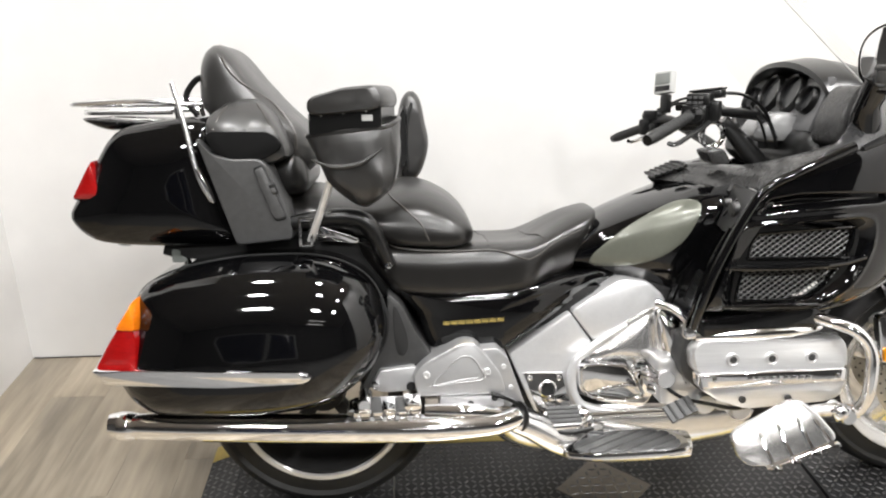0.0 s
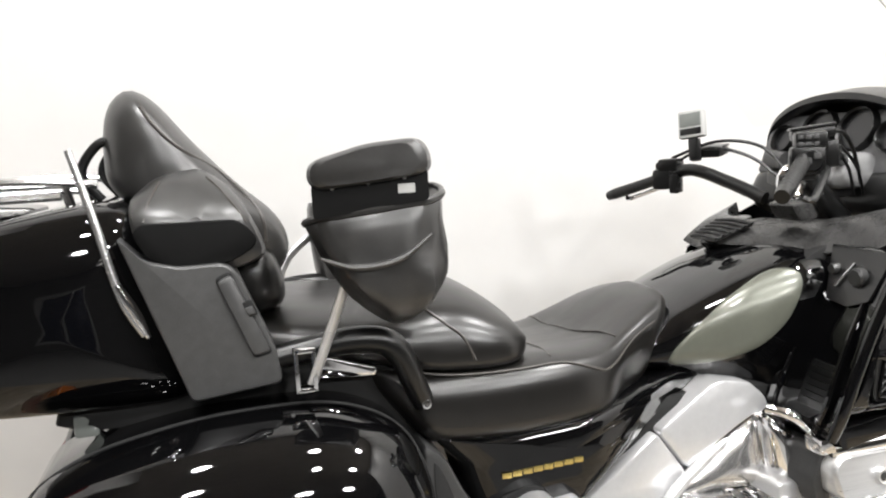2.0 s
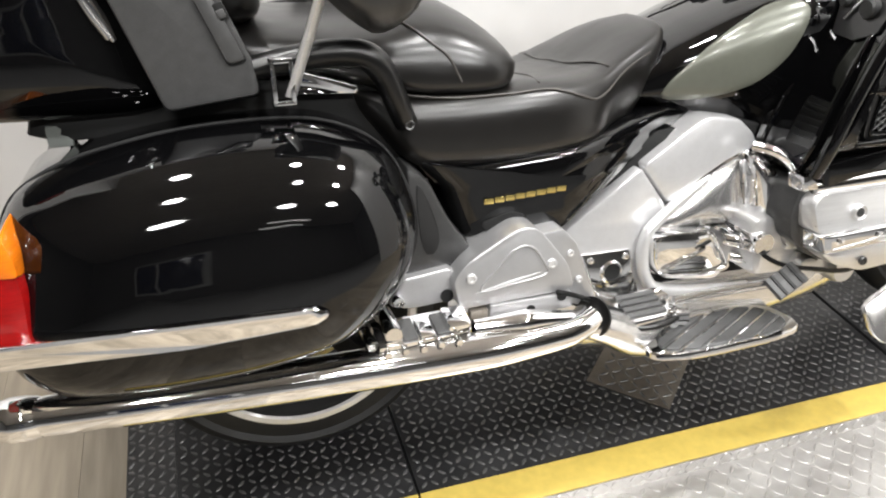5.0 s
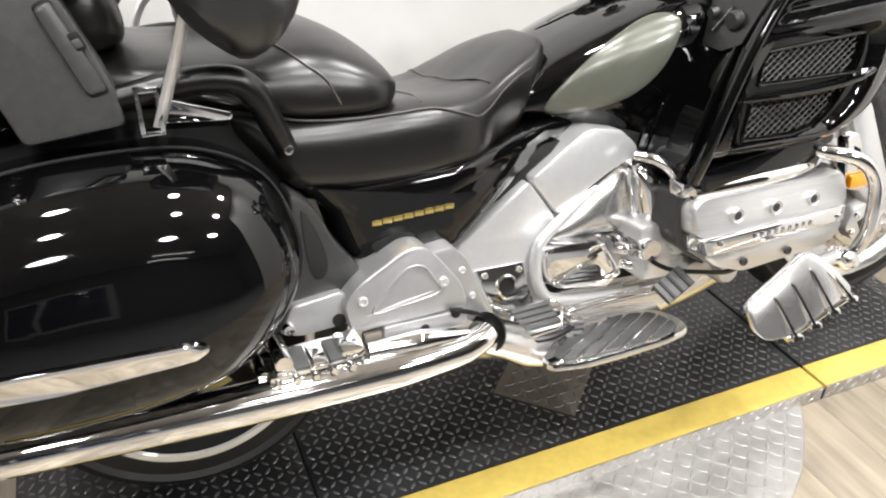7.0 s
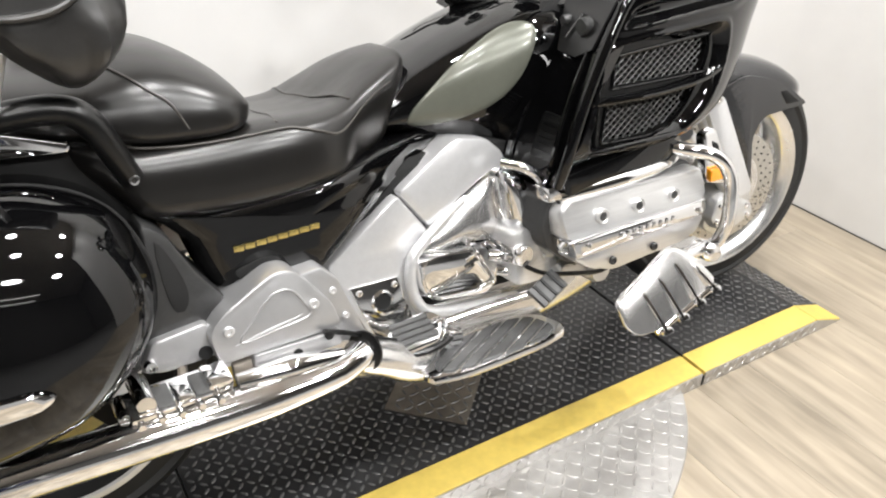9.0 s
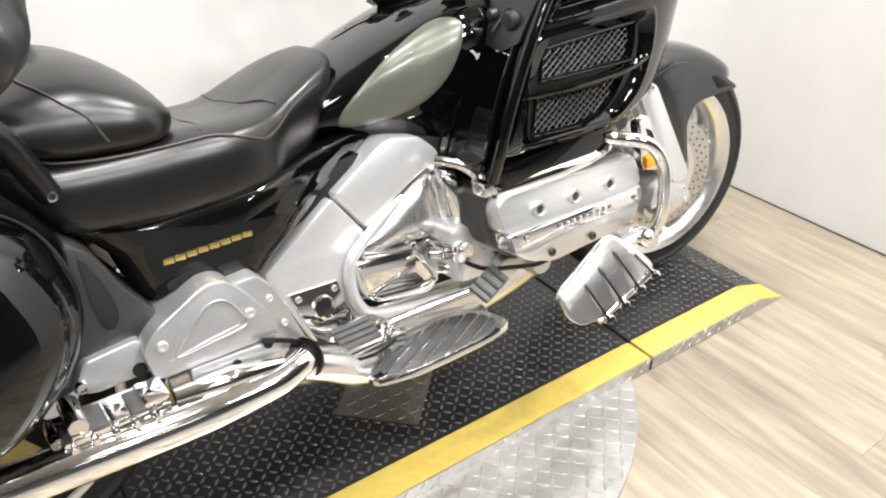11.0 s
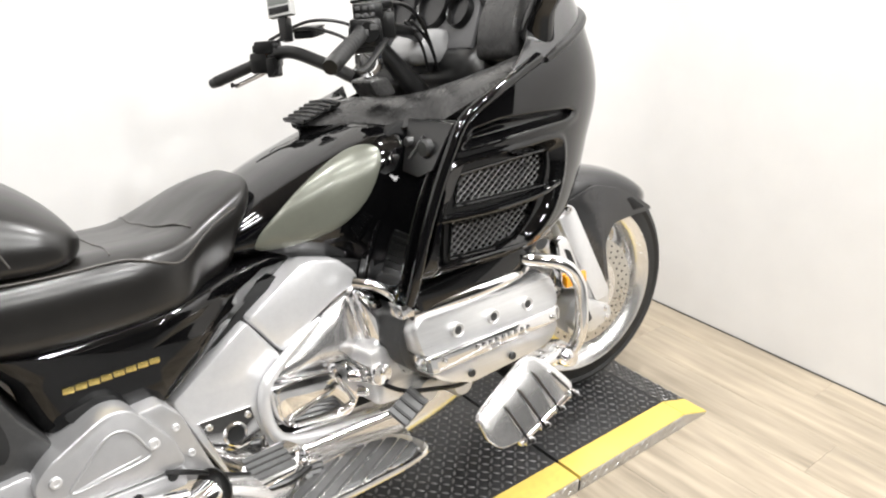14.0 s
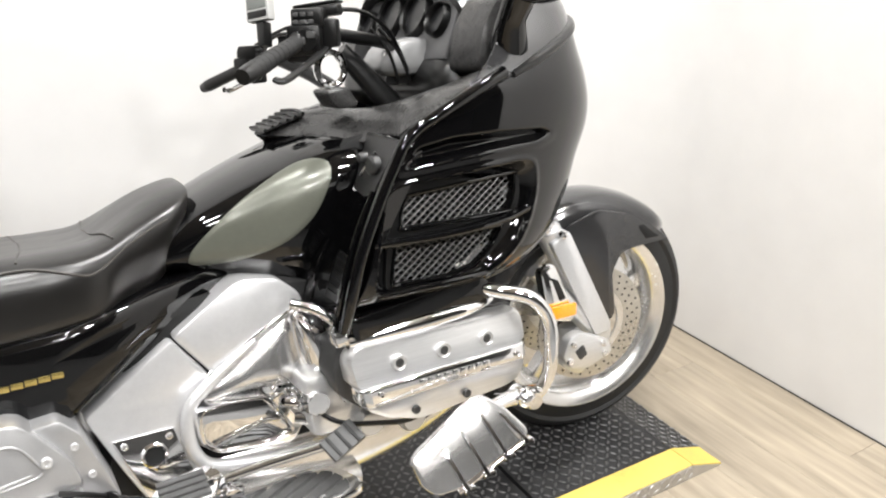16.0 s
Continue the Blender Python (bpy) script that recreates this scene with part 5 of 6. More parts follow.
    part("recess_chin", tube([(x, -fair_y(x, 0.601) - 0.001, 0.601) for x in (0.90, 0.96, 1.03, 1.09, 1.14)], [0.003, 0.006, 0.006, 0.006, 0.003], 10, 40), BLACK, fairing)
    if s > 0:
        kn = part("control_panel", bend(plate(sharp_loop([(0.22, 0.85), (0.88, 0.848), (0.86, 0.775), (0.60, 0.757), (0.30, 0.762)], 0.010), 0.0, 0.006, 0.002), lambda u, y, z: tuple(strip(u, z, y))), DARK_PLASTIC, pil)
        for u, z, r in ((0.64, 0.806, 0.017), (0.34, 0.812, 0.010)):
            dl = bend(lathe([(0.0001, -0.016), (r * 0.8, -0.016), (r, -0.012), (r, 0.0), (0.0001, 0.0)], 28), lambda a, b, c: (b, a, c))
            dl.transform(Matrix.Translation(strip(u, z, 0.006)))
            part("dial", dl, FRAME_GREY, kn, "round grey dial")
        lev = tube([strip(0.40, 0.785, 0.012), strip(0.54, 0.825, 0.012)], 0.003, 8, 6)
        part("lever", lev, CHROME, kn)
        vt = part("vent", bend(plate(sharp_loop([(0.40, 0.664), (0.84, 0.664), (0.80, 0.588), (0.38, 0.588)], 0.02), 0.0, 0.004, 0.001), lambda u, y, z: tuple(strip(u, z, y))), DARK_PLASTIC, pil)
        for i in range(6):
            z = 0.598 + i * 0.0105
            part("slat", bend(plate([Vector(p) for p in ((0.44, z, 0), (0.77, z, 0), (0.77, z + 0.005, 0), (0.44, z + 0.005, 0))], 0.003, 0.007, 0.0005), lambda u, y, z: tuple(strip(u, z, y))), DARK_PLASTIC, vt)
    if s < 0:
        continue
    # lower edge of the fairing over the cylinder head
    part("lower_cowl", plate(sharp_loop([(0.852, 0.570), (1.11, 0.596), (1.135, 0.575), (1.125, 0.535), (0.858, 0.527)], 0.008), -0.2 * s, -0.362 * s, 0.008), BLACK, bike, "black lower cowl")

# --- top shelter, dash, instruments
SHELT = [((0.865, 0.0, 0.858), (0.846, 0.0, 0.850)), ((0.905, 0.0, 0.872), (0.876, -0.05, 0.847)), ((0.95, 0.0, 0.882), (0.911, -0.10, 0.848)), ((0.985, -0.02, 0.886), (0.941, -0.15, 0.847)), ((1.013, -0.08, 0.884), (0.972, -0.205, 0.838)),
         ((1.028, -0.14, 0.887), (1.0, -0.28, 0.847)), ((1.044, -0.19, 0.896), (1.0, -0.34, 0.873)), ((1.066, -0.24, 0.909), (1.060, -0.369, 0.905)), ((1.107, -0.30, 0.930), (1.115, -0.372, 0.925)), ((1.15, -0.33, 0.949), (1.165, -0.37, 0.943))]


def shelter_half(s):
    rings = []
    for p, q in SHELT:
        p, q = Vector(p), Vector(q)
        ring = []
        for j in range(9):
            u = j / 8
            v = p.lerp(q, u)
            ring.append(Vector((v.x, s * v.y, v.z + 0.016 * math.sin(math.pi * u) * (q - p).length / 0.2 - 0.004 * (u == 1))))
        ring += [Vector((q.x + 0.012, s * (q.y + 0.004), q.z - 0.014)), Vector((p.x + 0.012, s * p.y, p.z - 0.04))]
        rings.append(ring)
    return loft(rings)


shelter = part("tank_shelter", shelter_half(1), SHELL, bike, "grey plastic shelter behind the dash", smooth=50)
part("shelter_side", bend(shelter_half(-1), lambda x, y, z: (x, y * 0.85, z - 0.25 * max(0.0, y - 0.1))), SHELL, shelter, smooth=50)
part("console_beam", tube([(0.985, -0.115, 0.992), (1.02, -0.118, 0.955), (1.085, -0.122, 0.880)], [0.020, 0.026, 0.030], 16, 16, flat=0.7), DARK_PLASTIC, bike, "black handlebar stem cover")
part("stem_clamp", tube([(0.955 + 0.026 * math.cos(a), -0.135, 0.962 + 0.030 * math.sin(a)) for a in [2 * math.pi * i / 12 for i in range(12)]], 0.007, 10, 40, True), CHROME, bike, "chrome clamp ring on the stem")
part("shelter_flap", bend(plate(sharp_loop([(0.928, 0.925), (0.975, 0.930), (0.995, 0.893), (0.950, 0.890)], 0.012), -0.10, -0.165, 0.006), lambda x, y, z: (x, y, z)), SHELL, shelter, "grey stem cover flap")
# Added sheet; the shade inside the fairing is put into its colour.
part("inner_liner", plate(sharp_loop([(0.88, 0.60), (0.93, 0.83), (1.10, 0.89), (1.15, 0.62), (0.9, 0.56)], 0.02), -0.15, -0.20, 0.004), VOID, bike, "liner inside the fairing with shade painted near black")
slope = lambda x: 0.8515 + 0.36 * (x - 0.852)
part("pad_base", bend(box(0.856, 0.932, -0.058, 0.048, -0.004, 0.002, 0.002), lambda x, y, z: (x - 0.10 * abs(y), y * (0.75 + 4 * (x - 0.852)), z + slope(x))), DARK_PLASTIC, shelter, "ribbed rubber pad")
for i in range(6):
    xx = 0.857 + i * 0.0145
    half = 0.060 * (0.75 + 4 * (xx - 0.852))
    part("pad_rib", tube([(xx - 0.10 * half, -half, slope(xx) + 0.002), (xx - 0.003, -half * 0.5, slope(xx) + 0.005), (xx, 0.0, slope(xx) + 0.005), (xx - 0.10 * half, half * 0.8, slope(xx) + 0.002)], 0.0036, 8, 18), DARK_PLASTIC, shelter)
cowl_rings = []
for i in range(29):
    a = math.pi * i / 28
    y = 0.225 * math.cos(a)
    h = math.sin(a) ** 0.75
    xr = 1.15 + 0.02 * h + 0.05 * (1 - h)
    cowl_rings.append([Vector((xr, -y, 0.985 + 0.135 * h)), Vector((xr + 0.005, -y * 1.02, 0.988 + 0.145 * h)), Vector((1.24, -y * 1.06, 0.99 + 0.152 * h)), Vector((1.30, -y * 1.1, 0.99 + 0.142 * h)), Vector((1.38, -y * 1.15, 0.985 + 0.115 * h)),
                       Vector((1.38, -y * 1.12, 0.975 + 0.10 * h)), Vector((1.24, -y, 0.975 + 0.135 * h)), Vector((xr + 0.012, -y * 0.97, 0.98 + 0.132 * h))])
dashp = part("dash_cowl", loft(cowl_rings), DARK_PLASTIC, bike, "black instrument cowl")
face = box(-0.006, 0.008, -0.205, 0.205, -0.075, 0.060, 0.006, pose(1.185, 0, 1.035, 0, 22, 0))
part("dash_face", face, DASH, dashp, "grey instrument panel")
for y, z, r in ((-0.155, 0.0, 0.032), (-0.065, 0.016, 0.046), (0.04, 0.016, 0.046), (0.14, 0.0, 0.032)):
    m = pose(1.185, 0, 1.035, 0, 22, 0) @ pose(-0.006, y, z)
    ring = bend(lathe([(r * 0.92, -0.012), (r, -0.016), (r * 1.08, -0.006), (r * 1.08, 0.004), (r * 0.92, 0.004)], 36), lambda a, b, c: (b, a, c))
    ring.transform(m)
    gz = part("gauge", ring, DARK_PLASTIC, dashp, "round instrument in a dark bezel")
    fc = bend(lathe([(0.0001, -0.003), (r * 0.93, -0.003), (r * 0.93, 0.002), (0.0001, 0.002)], 36), lambda a, b, c: (b, a, c))
    fc.transform(m)
    part("gauge_face", fc, GAUGE, gz)
part("inner_panel", both(smooth_loop([(1.13, 0.90), (1.15, 0.965), (1.2, 0.98), (1.30, 0.98), (1.30, 0.88), (1.2, 0.86)], 36), 0.24, e=0.3), DARK_PLASTIC, dashp, "grey inner fairing panel")
kpn = part("key_panel", bend(puff(smooth_loop([(1.060, 0.960), (1.085, 0.940), (1.15, 0.938), (1.21, 0.955), (1.20, 0.990), (1.15, 1.010), (1.09, 1.000)], 40), [(-0.05, 1), (-0.105, 1), (-0.118, 0.95), (-0.126, 0.8), (-0.130, 0.5), (-0.131, 0.1)]), lambda x, y, z: (x, y, z)), PANEL, dashp, "grey glossy console panel")
for xa, xb in ((1.028, 1.082), (1.044, 1.106)):
    part("cable", tube([(xa, -0.16, 1.028), ((xa + xb) / 2 + 0.004, -0.165, 0.985), (xb, -0.155, 0.930)], 0.0032, 8, 14), DARK_PLASTIC, kpn)
for s in (1,):
    part("speaker_panel", plate(sharp_loop([(1.15, 0.945), (1.165, 1.02), (1.20, 1.075), (1.25, 1.06), (1.26, 0.97), (1.19, 0.93)], 0.02), -0.22 * s, -0.318 * s, 0.015), SHELL, dashp)

# --- windscreen
rings = []
for i in range(13):
    u = i / 12
    z, xm = 1.09 + 0.34 * u, 1.38 - 0.335 * u
    w = 0.30 - 0.05 * u - 0.06 * max(0, u - 0.75) * 4
    rings.append([Vector((xm - 0.16 * (abs(q) ** 2.2), w * q * (1 + 0.0), z - 0.02 * abs(q) ** 3)) for q in [j / 12 - 1 for j in range(25)]])
ws = part("windscreen", loft(rings, caps=False, closed=False), GLASS, bike, "clear curved windscreen")
part("screen_edge", tube([(r[0].x, r[0].y, r[0].z) for r in rings] + [tuple(rings[-1][k]) for k in (4, 12)], 0.0018, 8, 60), CASE, ws)
ws.visible_shadow = False

# --- mirror
ring = [Vector((0, 0.07 * math.cos(a) * (1.0 if math.cos(a) > 0 else 1.1), 0.072 * math.copysign(abs(math.sin(a)) ** 0.8, math.sin(a)))) for a in [2 * math.pi * i / 40 for i in range(40)]]
mm = pose(1.205, -0.425, 1.122, 0, 0, 28)
hs = loft([[Vector((x, p.y * q, p.z * q)) for p in ring] for x, q in ((-0.02, 0.90), (-0.022, 0.96), (-0.015, 1.0), (0.01, 1.0), (0.04, 0.85), (0.06, 0.5), (0.065, 0.1))])
hs.transform(mm)
mir = part("wing_mirror", hs, BLACK, bike, "black mirror housing on the fairing")
gl = loft([[Vector((x, p.y * q, p.z * q)) for p in ring] for x, q in ((-0.0215, 0.885), (-0.0235, 0.885), (-0.0238, 0.87))])
gl.transform(mm)
part("mirror_glass", gl, MIRROR, mir)
part("mirror_foot", tube([(1.20, -0.34, 0.985), (1.19, -0.365, 1.03), (1.19, -0.40, 1.08)], [0.035, 0.025, 0.03], 14, 14), BLACK, mir)

# --- handlebar
GRIPS = {1: ((0.724, -0.388, 0.970), (0.830, -0.305, 1.008)), -1: ((0.880, 0.400, 0.927), (0.924, 0.275, 0.962))}
for s in (1, -1):
    go, gi = Vector(GRIPS[s][0]), Vector(GRIPS[s][1])
    clamp = Vector((1.075, -0.13, 1.0)) if s > 0 else Vector((1.12, 0.10, 0.985))
    d = (gi - go).normalized()
    run = [gi - d * 0.01, gi + d * 0.05, clamp, clamp + Vector((0.05, 0.05 * s, -0.03))] if s > 0 else [gi - d * 0.01, gi + d * 0.03, Vector((0.962, 0.19, 0.984)), Vector((1.0, 0.11, 0.955)), Vector((1.03, 0.03, 0.920))]
    bar = part("handlebar", (tube(run, 0.0115 if s > 0 else 0.0145, 14, 40)), DARK_PLASTIC, bike, "black handlebar with rubber grip and switches")
    part("grip", (tube([go, gi], [0.0135, 0.0125, 0.0125], 18, 14)), RUBBER, bar, "ribbed black rubber grip")
    for j in range(9):
        e0 = go.lerp(gi, 0.08 + 0.095 * j)
        part("grip_rib", (tube([e0, e0 + d * 0.005], 0.0136 - 0.0001 * j, 18, 3)), RUBBER, bar)
    part("bar_end", (tube([go - d * 0.02, go], [0.0115, 0.0135], 18, 5)), DARK_PLASTIC, bar)
    sw = join(box(-0.024, 0.030, -0.022, 0.022, -0.028, 0.020, 0.009), box(-0.016, 0.018, -0.016, 0.016, 0.016, 0.036 if s < 0 else 0.026, 0.005), lathe([(0.0001, -0.026), (0.016, -0.026), (0.019, -0.02), (0.019, 0.02), (0.0001, 0.024)], 20, (0.008, 0, -0.004)))
    sw.transform(Matrix.Translation(gi + d * 0.022) @ pose(0, 0, 0, 0, 0, -35 * s))
    part("switch_box", sw, DARK_PLASTIC, bar, "black switch housing")
    pod = join(box(-0.020, 0.030, -0.026, 0.020, 0.010, 0.040, 0.006), box(-0.030, 0.012, -0.030, -0.010, -0.040, 0.004, 0.006), box(0.020, 0.048, -0.016, 0.020, -0.020, 0.024, 0.006), tube([(-0.01, -0.03, -0.02), (-0.03, -0.036, -0.03), (-0.045, -0.034, -0.034)], 0.005, 8, 10))
    pod.transform(Matrix.Translation(gi + d * 0.036) @ pose(0, 0, 0, 0, 0, -35 * s))
    part("switch_pod", pod, DARK_PLASTIC, bar, "black switch cluster")
    for i in range(6):
        key = box(-0.004, 0.004, -0.002, 0.002, -0.003, 0.003, 0.001)
        key.transform(Matrix.Translation(gi + d * 0.036) @ pose(0, 0, 0, 0, 0, -35 * s) @ pose(-0.012 + 0.012 * (i % 3), -0.027, 0.020 + 0.011 * (i // 3)))
        part("switch_key", key, GREY_PLASTIC, bar)
    for i in range(3):
        bt = box(-0.006, 0.006, -0.028, -0.022, -0.005 + i * 0.0, 0.005, 0.001)
        bt.transform(Matrix.Translation(gi + d * 0.022) @ pose(0, 0, 0, 0, 0, -35 * s) @ pose(-0.014 + i * 0.015, -0.0, -0.012 + i * 0.008))
        part("button", bt, GREY_PLASTIC, bar)
    res = join(box(-0.032, 0.036, -0.024, 0.024, -0.010, 0.008, 0.005), box(-0.034, 0.038, -0.026, 0.026, 0.008, 0.013, 0.003))
    res.transform((Matrix.Translation(gi + d * 0.075 + Vector((0, 0, 0.026))) if s > 0 else Matrix.Translation(Vector((1.02, 0.19, 1.022)))) @ pose(0, 0, 0, 0, -6, -35 * s))
    part("fluid_reservoir", res, DARK_PLASTIC, bar, "black brake fluid reservoir")
    lv = tube([gi + d * 0.03 + Vector((0.03, 0, -0.005)), gi + Vector((0.05, 0, -0.008)), go + Vector((0.055, 0, -0.012)), go + Vector((0.035, 0.0, -0.012))], [0.006, 0.007, 0.006, 0.007], 10, 30, flat=0.7)
    part("lever", lv, CHROME if s < 0 else DARK_PLASTIC, bar, "brake or clutch lever")
    loops = ((gi + d * 0.06 + Vector((0.0, 0, 0.03)), clamp + Vector((-0.10, -0.10 * s, 0.055)), clamp + Vector((-0.02, -0.05 * s, 0.02)), clamp + Vector((0.03, -0.02 * s, -0.05))),) if s > 0 else ((gi + Vector((0.03, -0.02, 0.05)), Vector((1.0, 0.15, 1.045)), Vector((1.06, 0.08, 1.03)), Vector((1.08, 0.02, 0.97))), (gi + Vector((0.02, 0, 0.02)), Vector((0.98, 0.17, 1.03)), Vector((1.03, 0.08, 1.01)), Vector((1.06, 0.0, 0.95))))
    for run in loops:
        part("cable", tube(run, 0.0038, 8, 36), DARK_PLASTIC, bar)
part("triple_clamp", steered(join(box(1.10, 1.20, -0.12, 0.12, 0.93, 0.965, 0.01), lathe([(0.0001, -0.03), (0.022, -0.03), (0.022, 0.03), (0.0001, 0.03)], 24, (1.12, -0.10, 0.985)), lathe([(0.0001, -0.03), (0.022, -0.03), (0.022, 0.03), (0.0001, 0.03)], 24, (1.12, 0.10, 0.985)))), FRAME_GREY, bike)

# --- radio on the left bar
dev_m = pose(0.934, 0.145, 1.086, -10, -6, -58)
dv = box(-0.029, 0.029, -0.011, 0.011, -0.03, 0.03, 0.004)
dv.transform(dev_m)
device = part("handlebar_radio", dv, CASE, bike, "small grey electronic unit with a dark display")
for o, mt, nm in ((box(-0.024, 0.024, -0.0125, -0.010, -0.006, 0.024, 0.001), SCREEN, "display"), (box(-0.024, 0.024, -0.0125, -0.010, -0.024, -0.01, 0.001), DARK_PLASTIC, "button_row"), (box(-0.01, 0.01, -0.005, 0.02, -0.08, -0.03, 0.003), DARK_PLASTIC, "mount")):
    o.transform(dev_m)
    part(nm, o, mt, device)

# --- cylinder heads
for s in (1, -1):
    hb_o = sharp_loop([(0.825, 0.47), (0.838, 0.525), (1.19, 0.525), (1.205, 0.49), (1.205, 0.40), (1.18, 0.365), (0.97, 0.352), (0.88, 0.39), (0.835, 0.43)], 0.012, 4)
    head = part("cylinder_head", plate(hb_o, -0.18 * s, -0.335 * s, 0.006), FRAME_GREY, bike, "grey cast cylinder head behind a silver cover")
    up = sharp_loop([(0.845, 0.452), (0.838, 0.50), (0.855, 0.522), (1.185, 0.519), (1.192, 0.50), (1.19, 0.458)], 0.012, 4)
    cvu = part("valve_cover", bend(puff(up, [(-0.31 * s, 1.0), (-0.372 * s, 1.0), (-0.380 * s, 0.988), (-0.383 * s, 0.96)], (1.017, 0.468)), lambda x, y, z: (x, y * (1 - 0.75 * max(0, z - 0.47) - 0.9 * max(0, 0.875 - x)), z)), BRUSHED, head, "brushed silver valve cover")
    md = sharp_loop([(0.848, 0.452), (1.19, 0.458), (1.19, 0.428), (0.855, 0.42)], 0.006, 3)
    part("chrome_band", puff(md, [(-0.32 * s, 1.0), (-0.378 * s, 1.0), (-0.388 * s, 0.97), (-0.390 * s, 0.90)]), CHROME, head, "chrome badge strip")
    lw = sharp_loop([(0.855, 0.418), (1.19, 0.426), (1.186, 0.385), (1.16, 0.372), (0.97, 0.358), (0.90, 0.385)], 0.012, 4)
    part("valve_cover_lower", bend(puff(lw, [(-0.31 * s, 1.0), (-0.372 * s, 1.0), (-0.380 * s, 0.98), (-0.382 * s, 0.93)]), lambda x, y, z: (x, y * (1 - 0.9 * max(0, 0.415 - z)), z)), BRUSHED, head, "brushed silver valve cover")
    if s > 0:
        for x in (0.929, 1.017, 1.107):
            part("bolt_cup", lathe([(0.0001, -0.3790), (0.011, -0.3790), (0.0125, -0.3806), (0.0135, -0.3790), (0.0135, -0.370), (0.0001, -0.370)], 24, (x, 0, 0.482)), BRUSHED, head)
            part("bolt", bolt(x, -0.3788, 0.482, 0.008, 0.0015), FRAME_GREY, head)
        for x in (0.955, 1.06):
            part("bolt", bolt(x, -0.379, 0.388, 0.008, 0.003), FRAME_GREY, head)
        for x in (0.885, 1.165):
            part("bolt", bolt(x, -0.391, 0.440, 0.006, 0.004), CHROME, head)
        for i in range(9):
            part("badge_bar", box(-0.006, 0.006, -0.001, 0.001, -0.005, 0.005, 0.001, pose(0.965 + i * 0.0165, -0.3912, 0.4405, 0, 10, 0)), CHROME, head)
        part("head_rail", tube([(0.85, -0.348, 0.528), (1.0, -0.354, 0.534), (1.09, -0.356, 0.538), (1.125, -0.352, 0.540), (1.14, -0.348, 0.542)], [0.012, 0.015, 0.017, 0.014, 0.005], 14, 40), CHROME, bike, "chrome rail over the cylinder head")
        for x, z in ((0.81, 0.41), (0.90, 0.365), (0.95, 0.35)):
            part("exhaust_stub", lathe([(0.0001, -0.30), (0.020, -0.30), (0.024, -0.29), (0.024, -0.2), (0.0001, -0.2)], 24, (x, 0, z)), BRUSHED if z < 0.4 else CHROME, bike)
    gd = part("engine_guard", tube([(1.09, -0.30 * s, 0.575), (1.13, -0.36 * s, 0.565), (1.19, -0.40 * s, 0.545), (1.222, -0.41 * s, 0.50), (1.226, -0.412 * s, 0.44), (1.222, -0.405 * s, 0.385), (1.20, -0.38 * s, 0.34), (1.18, -0.3 * s, 0.31)], 0.0135, 16, 60), CHROME, bike, "bent chrome engine guard")
    part("guard_clamp", lathe([(0.0001, -0.43 * s), (0.016, -0.43 * s), (0.02, -0.42 * s), (0.02, -0.395 * s), (0.0001, -0.395 * s)], 24, (1.175, 0, 0.358)), CHROME, gd)

elb_o = smooth_loop([(0.800, 0.560), (0.842, 0.546), (0.870, 0.497), (0.878, 0.430), (0.856, 0.407), (0.825, 0.418), (0.808, 0.473)], 48)
elb = part("chrome_elbow", puff(elb_o, [(-0.18, 1), (-0.236, 1), (-0.252, 0.94), (-0.264, 0.8), (-0.271, 0.55), (-0.274, 0.1)]), CHROME, bike, "chrome air duct elbow")
part("elbow_rim", tube([(p.x, -0.2365, p.y) for p in elb_o[::3]], 0.004, 8, 60, True), CHROME, elb)
part("elbow_groove", tube([(0.822, -0.262, 0.535), (0.840, -0.274, 0.49), (0.845, -0.272, 0.435)], [0.001, 0.004, 0.001], 8, 24), VOID, elb)
part("engine_casting", plate(sharp_loop([(0.79, 0.455), (0.825, 0.462), (0.845, 0.425), (0.89, 0.392), (0.955, 0.365), (0.95, 0.338), (0.80, 0.345)], 0.012, 4), -0.2, -0.292, 0.012), BRUSHED, bike, "cast silver engine flank")
part("casting_fin", puff(sharp_loop([(0.835, 0.445), (0.85, 0.44), (0.90, 0.40), (0.86, 0.385)], 0.005), [(-0.28, 1), (-0.315, 0.6), (-0.32, 0.3)]), BRUSHED, bike)
part("chrome_hoop", tube([(0.795, -0.255, 0.583), (0.828, -0.285, 0.572), (0.858, -0.298, 0.54), (0.876, -0.304, 0.485), (0.876, -0.304, 0.432), (0.862, -0.295, 0.40)], 0.0095, 14, 40), CHROME, bike, "bent chrome tube")
part("hose_cap", lathe([(0.0001, -0.322), (0.006, -0.322), (0.011, -0.317), (0.013, -0.308), (0.013, -0.28), (0.0001, -0.28)], 24, (0.862, 0, 0.548)), CHROME, bike)
part("rail_bracket", box(-0.022, 0.03, -0.02, 0.02, -0.014, 0.014, 0.005, pose(0.855, -0.325, 0.535, 0, -6, 0)), CHROME, bike)
for i, (x, z) in enumerate(((0.90, 0.352), (0.985, 0.335))):
    part("exhaust_flange", lathe([(0.0001, -0.315), (0.022, -0.315), (0.027, -0.305), (0.027, -0.24), (0.0001, -0.24)], 28, (x, 0, z)), BRUSHED, bike)
part("spark_lead", tube([(0.80, -0.27, 0.40), (0.84, -0.31, 0.372), (0.90, -0.335, 0.362), (0.96, -0.34, 0.352), (1.02, -0.335, 0.36)], 0.0045, 8, 30), DARK_PLASTIC, bike)

